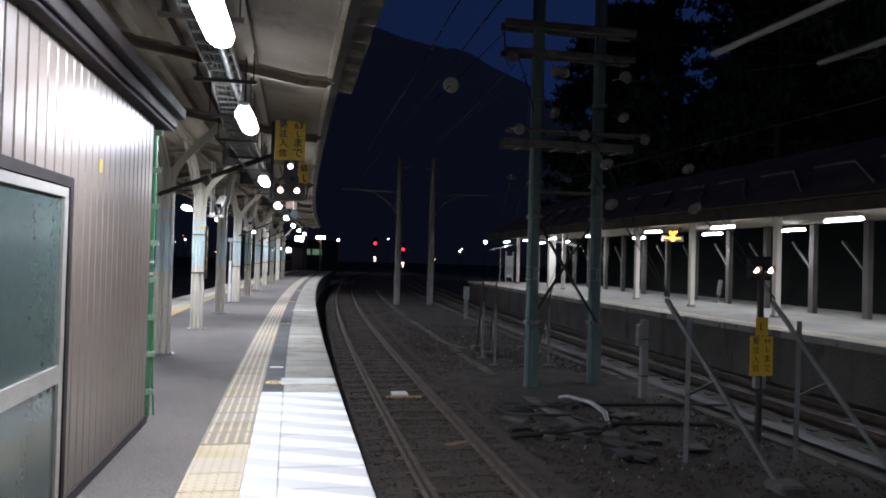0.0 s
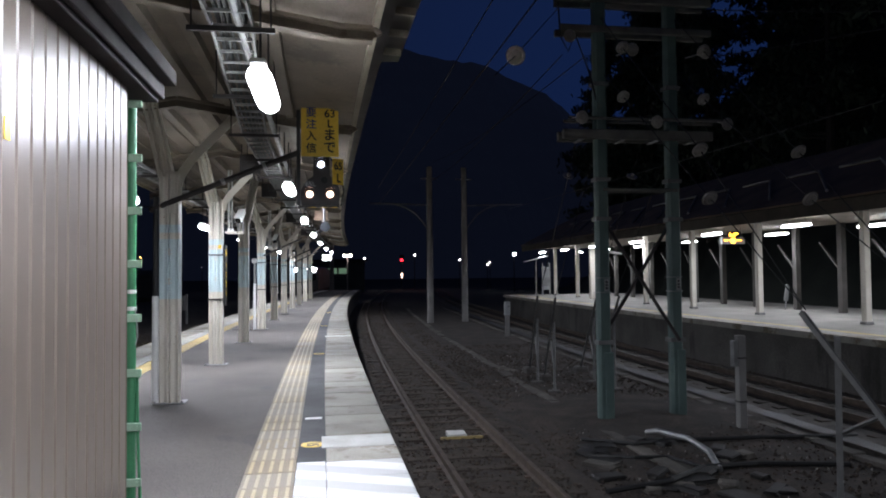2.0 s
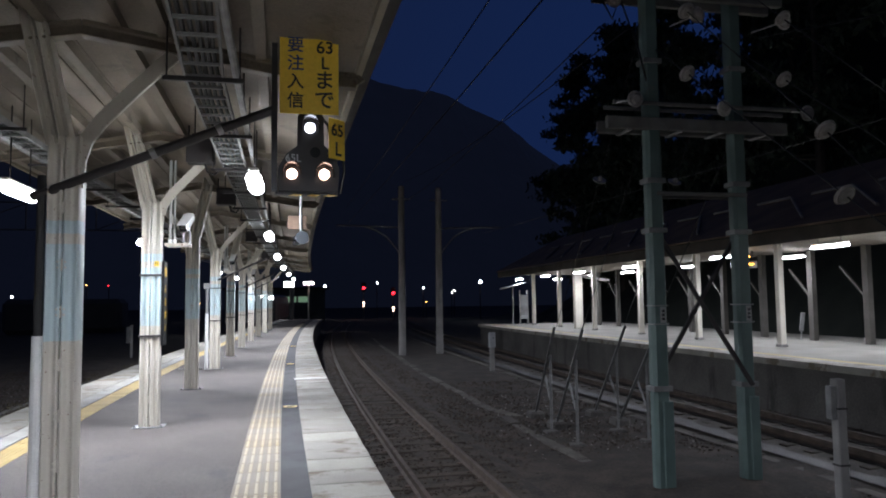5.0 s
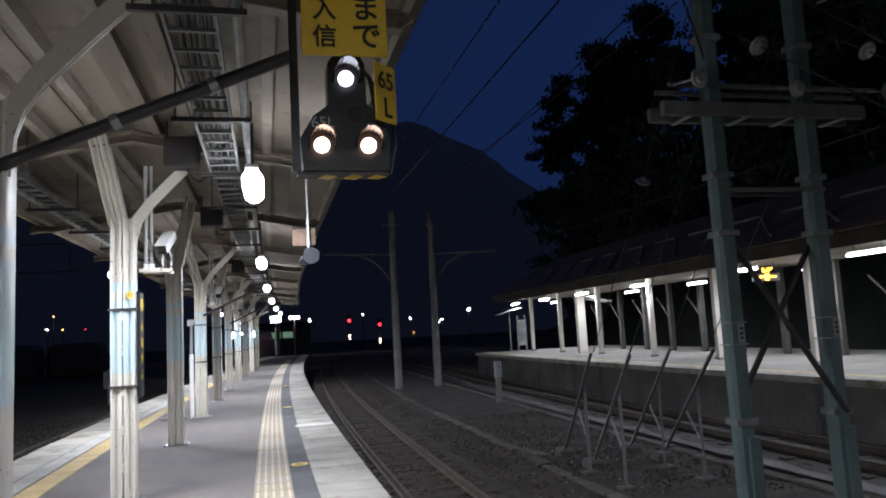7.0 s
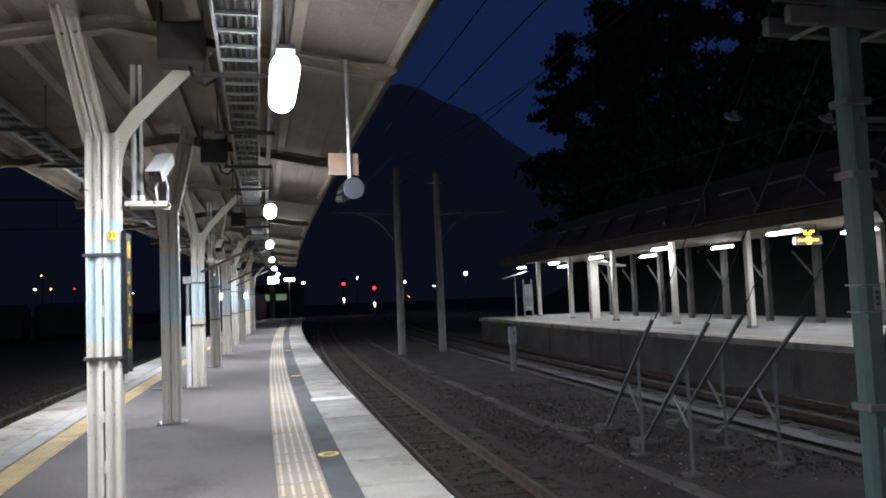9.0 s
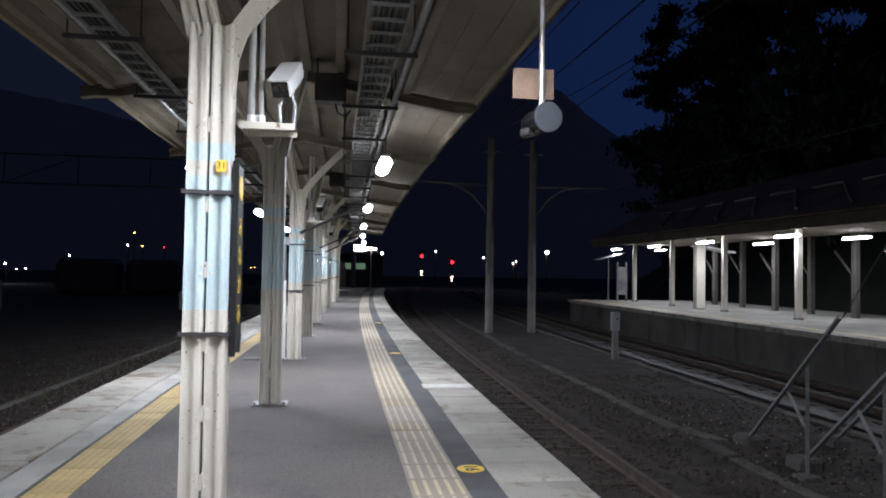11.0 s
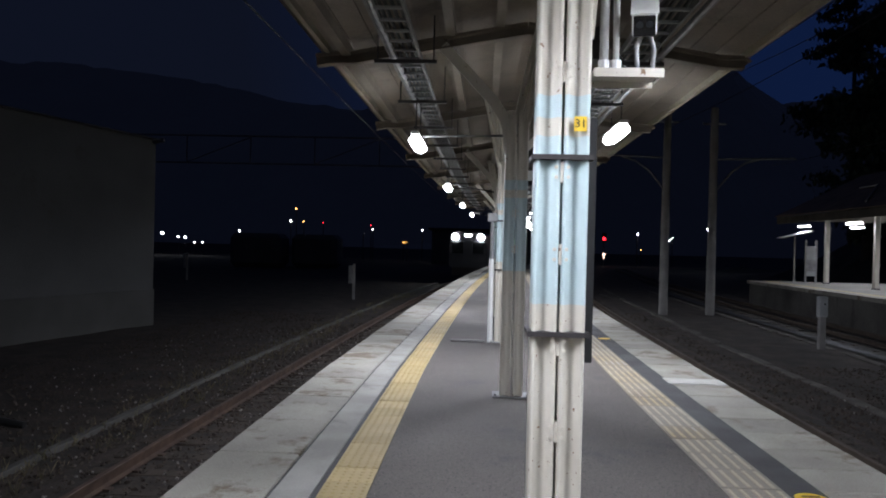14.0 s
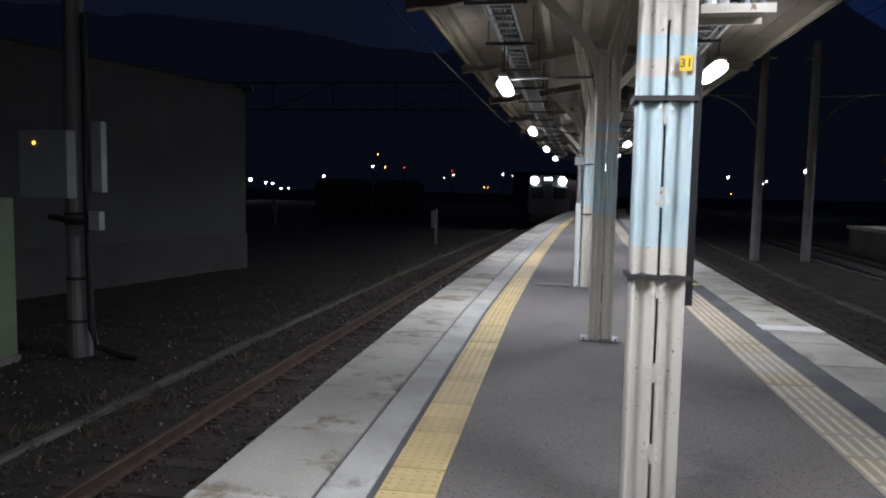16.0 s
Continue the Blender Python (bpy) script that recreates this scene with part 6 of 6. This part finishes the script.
        box(bm, -0.19, -0.02, -0.08, 0.08, h * 0.45, h * 0.95, bevel=0.01)
        part("box", bm, GALV, t)
    # gantry of the overhead line
    t = thing("catenary_gantry", "pale lattice gantry across the yard tracks", "gantry", (0, 75, 0))
    x0, x1 = -40.5, 0.2
    for z in (8.35, 10.8):
        bm = bmesh.new()
        sweep(bm, [(x0, 0, z), (x1, 0, z)], rect(0.12, 0.14))
        part("chord", bm, POLECONC, t)
    n = 7
    for i in range(n + 1):
        x = x0 + (x1 - x0) * i / n
        bm = bmesh.new()
        sweep(bm, [(x, 0, 8.35), (x, 0, 10.8)], rect(0.10, 0.10), (0, 1, 0))
        part("upright", bm, POLECONC, t)
        if i < n and i % 2 == 0:
            bm = bmesh.new()
            sweep(bm, [(x, 0, 8.4), (x + (x1 - x0) / n, 0, 10.7)], rect(0.08, 0.08), (0, 1, 0))
            part("diagonal", bm, POLECONC, t)
    for x in (x0, x1):
        bm = bmesh.new()
        rod(bm, [(x, 0, GROUND_Z), (x, 0, 11.2)], 0.22, 12)
        part("post", bm, POLECONC, t)
    # low tank-like sheds in the yard
    for x, y, w in ((-26.0, 88.0, 5.5), (-20.2, 90.0, 5.0)):
        t = thing("yard_shed", "low pale shed in the dark yard", "shed", (x, y, GROUND_Z), group="yard sheds")
        bm = bmesh.new()
        box(bm, -w / 2, w / 2, -2, 2, 0, 3.6, bevel=0.5)
        part("body", bm, BUILDING, t)


PLINTH = shade("plain_concrete", (0.095, 0.092, 0.088), (0.075, 0.073, 0.069), 0.6, 0.9, 0.2, 30)
PIPEGREY = shade("pale_conduit_plastic", (0.42, 0.42, 0.40), (0.34, 0.34, 0.32), 4.0, 0.5, 0.03, 40)
CABINET = shade("grey_cabinet_paint", (0.40, 0.41, 0.42), (0.34, 0.35, 0.36), 3.0, 0.5, 0.05, 40)
LOCKER = shade("pale_green_locker", (0.25, 0.32, 0.20), (0.20, 0.27, 0.16), 2.0, 0.6, 0.1, 40, stain=(0.36, 0.38, 0.32), stain_at=0.62)


# ---------------------------------------------------------------- lights of the town and yard
def build_distant_lights():
    kinds = {"w": (glow("far_white_light", (0.85, 0.92, 1.0), 30.0), "white"), "r": (glow("far_red_light", (1.0, 0.02, 0.04), 4.0), "red"), "g": (glow("far_green_light", (0.1, 1.0, 0.5), 8.0), "green"), "o": (glow("far_orange_light", (1.0, 0.45, 0.12), 9.0), "orange")}
    spots = [("w", 27.7, 107.9, 4.37, 0.50, 1), ("w", 23.4, 131, 3.95, 0.32, 1), ("w", 15.15, 131, 4.92, 0.25, 1), ("w", 6.1, 131, 4.38, 0.45, 1), ("w", 28.6, 131, 3.05, 0.20, 1), ("w", 29.1, 131, 3.46, 0.16, 1),
             ("w", -56.2, 131, 2.28, 0.55, 0), ("w", -53.4, 131, 1.77, 0.3, 0), ("w", -52.2, 131, 1.67, 0.35, 0), ("w", -42.9, 131, 3.06, 0.30, 1), ("w", -50.6, 131, 0.85, 0.2, 0), ("w", -49.2, 131, 0.93, 0.2, 0), ("o", -33.3, 131, 6.9, 0.22, 1), ("o", -32.0, 131, 4.8, 0.2, 1), ("w", -34.2, 131, 4.87, 0.25, 1),
             ("r", -28.7, 131, 4.7, 0.2, 1), ("r", -20.6, 131, 4.4, 0.2, 1), ("w", -20.25, 131, 3.68, 0.16, 1), ("w", -21.9, 131, 3.05, 0.10, 1), ("w", -10.3, 131, 3.75, 0.28, 1), ("w", -12.0, 131, 3.83, 0.2, 1), ("o", -15.1, 131, 1.66, 0.15, 1), ("o", -14.5, 131, 1.68, 0.13, 1),
             ("g", -43.0, 131, 2.1, 0.16, 1), ("o", 24.0, 131, 1.42, 0.16, 1)]
    for k, x, y, z, r, pole in spots:
        m, word = kinds[k]
        t = thing("yard_light", f"small {word} light far off in the dark yard", "light", (x, y, z), group="distant lights")
        bm = bmesh.new()
        bmesh.ops.create_icosphere(bm, subdivisions=1, radius=r * 0.5)
        part("lamp_head", bm, m, t)
        bm = bmesh.new()
        rod(bm, [(0, 0.3, -(z - GROUND_Z)), (0, 0.3, 0)], 0.07 if pole else 0.03, 6)
        part("pole", bm, SIGNALBLACK, t)
    # home signals with red lamps over white ones
    for x, y, z in ((12.8, 131.0, 4.0), (18.0, 131.0, 3.1)):
        t = thing("home_signal", "tall signal with a red lamp over two small white ones", "signal", (x, y, GROUND_Z), group="red signals")
        bm = bmesh.new()
        rod(bm, [(0, 0.3, 0), (0, 0.3, z - GROUND_Z + 0.8)], 0.08, 8)
        part("mast", bm, SIGNALBLACK, t)
        bm = bmesh.new()
        box(bm, -0.4, 0.4, 0.0, 0.2, z - GROUND_Z - 0.6, z - GROUND_Z + 1.0, bevel=0.1)
        part("backboard", bm, SIGNALBLACK, t)
        bm = bmesh.new()
        disc(bm, (0, -0.05, z - GROUND_Z), (0, 1, 0), 0.25, 0.08, 14)
        part("red_lens", bm, kinds["r"][0], t, "lit red lens")
        bm = bmesh.new()
        disc(bm, (0, -0.05, z - GROUND_Z - 2.6), (0, 1, 0), 0.20, 0.08, 12)
        disc(bm, (0, -0.05, z - GROUND_Z - 3.1), (0, 1, 0), 0.13, 0.08, 12)
        part("white_lens", bm, WARM_GLOW, t, "lit warm white lens")
    t = thing("low_signal", "low signal with two lit white lamps", "signal", (5.55, 131.0, GROUND_Z))
    bm = bmesh.new()
    rod(bm, [(0, 0.2, 0), (0, 0.2, 2.4)], 0.08, 8)
    part("mast", bm, DARKSTEEL, t)
    bm = bmesh.new()
    disc(bm, (-0.15, 0, 2.42), (0, 1, 0), 0.22, 0.1, 12)
    disc(bm, (0.1, 0, 1.95), (0, 1, 0), 0.16, 0.1, 12)
    part("lens", bm, WARM_GLOW, t, "lit warm white lens")
    # lit end-of-platform display and illuminated sign under the canopy
    t = thing("route_indicator", "lit three-part indicator on a post beyond the platform", "indicator", (1.8, 76.3, GROUND_Z))
    bm = bmesh.new()
    rod(bm, [(0, 0.2, 0), (0, 0.2, 5.0)], 0.08, 8)
    part("post", bm, POLECONC, t)
    for dx in (-0.34, 0.0, 0.34):
        bm = bmesh.new()
        box(bm, dx - 0.13, dx + 0.13, -0.1, 0.1, 4.68, 4.96, bevel=0.04)
        part("lit_figure", bm, PINKWHITE, t)
    t = thing("illuminated_sign", "white illuminated station sign hung under the canopy", "sign", (-0.16, 46.4, 2.60))
    bm = bmesh.new()
    box(bm, -0.26, 0.26, -0.08, 0.08, -0.16, 0.16, bevel=0.02)
    part("lit_box", bm, SIGNLIGHT, t)
    for dx in (-0.2, 0.2):
        bm = bmesh.new()
        rod(bm, [(dx, 0, 0.14), (dx, 0, 1.1)], 0.015, 6)
        part("hanger", bm, DARKSTEEL, t)
    # station house at the far end
    t = thing("end_building", "dark low building with a faint green-lit window", "building", (-3.0, 118.0, GROUND_Z))
    bm = bmesh.new()
    box(bm, -6.5, 8.5, 0, 8, 0, 5.0, bevel=0.05)
    part("wall", bm, DIMWALL, t)
    bm = bmesh.new()
    box(bm, -7.0, 9.0, -0.5, 8.5, 5.0, 5.3)
    part("roof", bm, DARKSTEEL, t)
    for x in (2.6, 4.4):
        bm = bmesh.new()
        box(bm, x, x + 1.5, -0.05, 0.0, 3.0, 3.9)
        part("window", bm, GREENWINDOW, t, "faintly lit greenish window")


PINKWHITE = glow("indicator_white", (1.0, 0.82, 0.80), 9.0)
SIGNLIGHT = glow("sign_white", (0.95, 1.0, 0.98), 9.0)
GREENWINDOW = glow("green_window", (0.45, 0.75, 0.5), 0.12)
DIMWALL = shade("dim_wall", (0.16, 0.17, 0.16), (0.12, 0.13, 0.12), 0.5, 0.9, 0.1, 10)


# ---------------------------------------------------------------- trees
BANK = shade("dark_undergrowth", (0.016, 0.02, 0.015), (0.01, 0.013, 0.01), 0.6, 0.95, 0.0, 4.0)


def tree_mesh(seed, height, spread):
    rnd = random.Random(seed)
    bm = bmesh.new()
    rod(bm, [(0, 0, 0), (0.1, 0.05, height * 0.45), (0.0, 0.1, height * 0.93)], 0.38, 8, 0.05)
    limbs = []
    for i in range(44):
        z = height * rnd.uniform(0.16, 0.96)
        a = rnd.uniform(0, 6.283)
        reach = spread * (1.15 - z / height) * rnd.uniform(0.55, 1.25) + 0.4
        tip = Vector((reach * math.cos(a), reach * math.sin(a), z + reach * rnd.uniform(0.05, 0.45)))
        rod(bm, [(0.05, 0.05, z), Vector((0.05, 0.05, z)).lerp(tip, 0.5) + Vector((0, 0, 0.15)), tip], 0.09, 5, 0.02)
        limbs.append((Vector((0.05, 0.05, z)), tip))
    leaf = bmesh.new()
    for base, tip in limbs:
        for f in (0.35, 0.55, 0.75, 0.9, 1.02):
            c = base.lerp(tip, f) + Vector((rnd.uniform(-0.3, 0.3), rnd.uniform(-0.3, 0.3), rnd.uniform(-0.2, 0.4)))
            size = rnd.uniform(0.5, 1.15)
            for _ in range(34):
                d = Vector((rnd.gauss(0, 1), rnd.gauss(0, 1), rnd.gauss(0, 0.55))) * size * 0.5
                m = Matrix.Translation(c + d) @ Euler((rnd.uniform(0, 6), rnd.uniform(0, 6), rnd.uniform(0, 6))).to_matrix().to_4x4()
                s = rnd.uniform(0.14, 0.36)
                vs = [leaf.verts.new(m @ Vector(q)) for q in ((-s, 0, 0), (0, -s * 0.5, 0.02), (s * 1.2, 0, 0), (0, s * 0.5, 0.02))]
                leaf.faces.new(vs)
    return bm, leaf


def build_trees():
    bases = []
    for seed, h, sp in ((1, 25.0, 5.2), (2, 21.0, 4.6), (3, 28.0, 5.6)):
        t = thing("tree", "tall dark tree on the slope behind the far platform", "tree", (26, 64, GROUND_Z), group="trees behind the far platform")
        wood, leaf = tree_mesh(seed, h, sp)
        part("trunk", wood, BARK, t)
        part("crown", leaf, LEAF, t)
        bases.append(t)
    spots = [(26.6, 67, 1), (29.6, 66, 2), (27.6, 61, 1), (30.5, 63, 0), (31.5, 60, 2), (34.0, 70, 0), (36.5, 56, 2), (28.5, 52, 1), (33.5, 47, 2), (38, 45, 0), (29.5, 40, 2), (35, 36, 0), (29.5, 30, 2), (33, 25, 0), (28.5, 20, 2), (31, 13, 0), (29.0, 6, 2), (34, 1, 0), (33, 82, 2), (38, 78, 2), (42, 62, 2), (40, 32, 2), (39, 16, 2),  (46, 48, 0)]
    used = set()
    rnd = random.Random(5)
    for x, y, k in spots:
        m = pose(x, y, GROUND_Z + max(0.0, (x - 26) * 0.6), 0, 0, rnd.uniform(0, 360))
        if k not in used:
            used.add(k)
            bases[k].matrix_basis = m
        else:
            copy_thing(bases[k], m)
    # the wooded bank they stand on
    bm = bmesh.new()
    prev = None
    for i in range(30):
        y = -30 + 150 * i / 29
        fall = min(1.0, max(0.0, (92.0 - y) / 34.0))
        now = [bm.verts.new((x, y, GROUND_Z + z * fall + 1.3 * noise.noise(Vector((x * 0.25, y * 0.3, 2))) * (z > 0.1))) for x, z in ((22.0, -0.1), (24.5, 1.0), (29, 6.0), (34, 16.0), (42, 30.0), (58, 48.0), (90, 60.0))]
        if prev:
            for j in range(6):
                bm.faces.new((prev[j], prev[j + 1], now[j + 1], now[j]))
        prev = now
    g = part("wooded_bank", bm, BANK)
    tagged(g, "steep dark wooded bank behind the far platform", "bank", kind="structure")


# ---------------------------------------------------------------- the waiting train
def build_train():
    t = thing("train", "electric train with two bright headlamps coming in slowly", "train", (0, 0, 0))
    w = 1.43
    bm = bmesh.new()
    prof = [(-w, 0.95), (-w - 0.02, 1.6), (-w, 2.6), (-1.30, 3.35), (-0.9, 3.62), (0.9, 3.62), (1.30, 3.35), (w, 2.6), (w + 0.02, 1.6), (w, 0.95)]
    a = [bm.verts.new((x * 0.96, 0.0, z)) for x, z in prof]
    b = [bm.verts.new((x, 0.35, z)) for x, z in prof]
    c = [bm.verts.new((x, 19.5, z)) for x, z in prof]
    bm.faces.new(a)
    bm.faces.new(list(reversed(c)))
    for p, q in ((a, b), (b, c)):
        for i in range(len(prof)):
            bm.faces.new((p[i], p[(i + 1) % len(prof)], q[(i + 1) % len(prof)], q[i]))
    part("car_body", bm, TRAINBODY, t, "dark painted train body")
    for x in (-1.2, 0.35):
        bm = bmesh.new()
        box(bm, x, x + 0.85, -0.02, 0.02, 2.0, 2.85, bevel=0.02)
        part("windscreen", bm, DARKGLASS, t, "dark windscreen pane")
    bm = bmesh.new()
    box(bm, -0.33, 0.33, -0.03, 0.0, 0.98, 3.0, bevel=0.02)
    part("end_door", bm, TRAINBODY, t)
    for x in (-0.96, 0.96):
        bm = bmesh.new()
        disc(bm, (x, -0.05, 3.22), (0, 1, 0), 0.24, 0.10, 20)
        part("headlamp", bm, HEADLIGHT, t, "dazzling white headlamp")
    for x in (-0.14, 0.14):
        bm = bmesh.new()
        box(bm, x - 0.10, x + 0.10, -0.05, 0.0, 3.27, 3.43, bevel=0.03)
        part("destination_light", bm, HEADSMALL, t, "small lit destination panel")
    bm = bmesh.new()
    box(bm, -1.2, 1.2, 0.3, 19.0, 0.35, 0.95)
    part("underframe", bm, DARKSTEEL, t)
    for y in (2.5, 4.6, 14.5, 16.6):
        for x in (-0.56, 0.56):
            bm = bmesh.new()
            disc(bm, (x, y, 0.43), (1, 0, 0), 0.43, 0.12, 20)
            part("wheel", bm, DARKSTEEL, t)
    return t


TRAINBODY = shade("train_paint", (0.06, 0.065, 0.075), (0.05, 0.05, 0.06), 1.0, 0.4, 0.02, 30)
HEADLIGHT = glow("headlight", (0.92, 0.97, 1.0), 45.0)
HEADSMALL = glow("destination_glow", (0.95, 0.98, 1.0), 12.0)
def motions():
    """The train creeps in along the curve; all else stands still."""
    rows = []
    for t in (0.0, 4.0, 8.0, 10.0, 12.0, 13.0, 14.0, 15.0, 16.0):
        y = 66.6 - 1.6 * (t - 13.0)
        x = -3.20 + 0.025 * (y - 65.0)
        rows.append((t, pose(x, y, RAIL_Z, 0, 0, -4.0)))
    walk(TRAIN, rows)


lay_ground()
lay_track(TRACK_R, -13, 110, "rust-brown railway track with old sleepers on the right of the platform")
lay_track(TRACK_2, -13, 110, "railway track on pale ballast beside the second platform", 0.0, PALEBED)
lay_track(TRACK_L, -13, 110, "rust-brown railway track curving along the other platform edge", 1.0, None, RUSTRAIL)
build_canopy()
build_eave_brackets()
build_distance()
build_trees()
build_shed()
for i, y in enumerate(COLUMN_Y):
    build_column(y, i % 2 == 0 and i > 1, True, y == 14.52 or i > 2)
build_lamps()
build_twin_pole()
build_portal()
build_far_platform()
build_left_side()
TRAIN = build_train()
build_signal()
build_low_signal()
build_stay_frames()
build_track_posts()
build_cable_ladders()
build_column_fittings()
build_platform_speaker()
build_far_platform_things()
build_wires()
build_distant_lights()
build_floor_discs()
build_troughs()
scatter_stones()
grow_weeds()
build_platform()
motions()
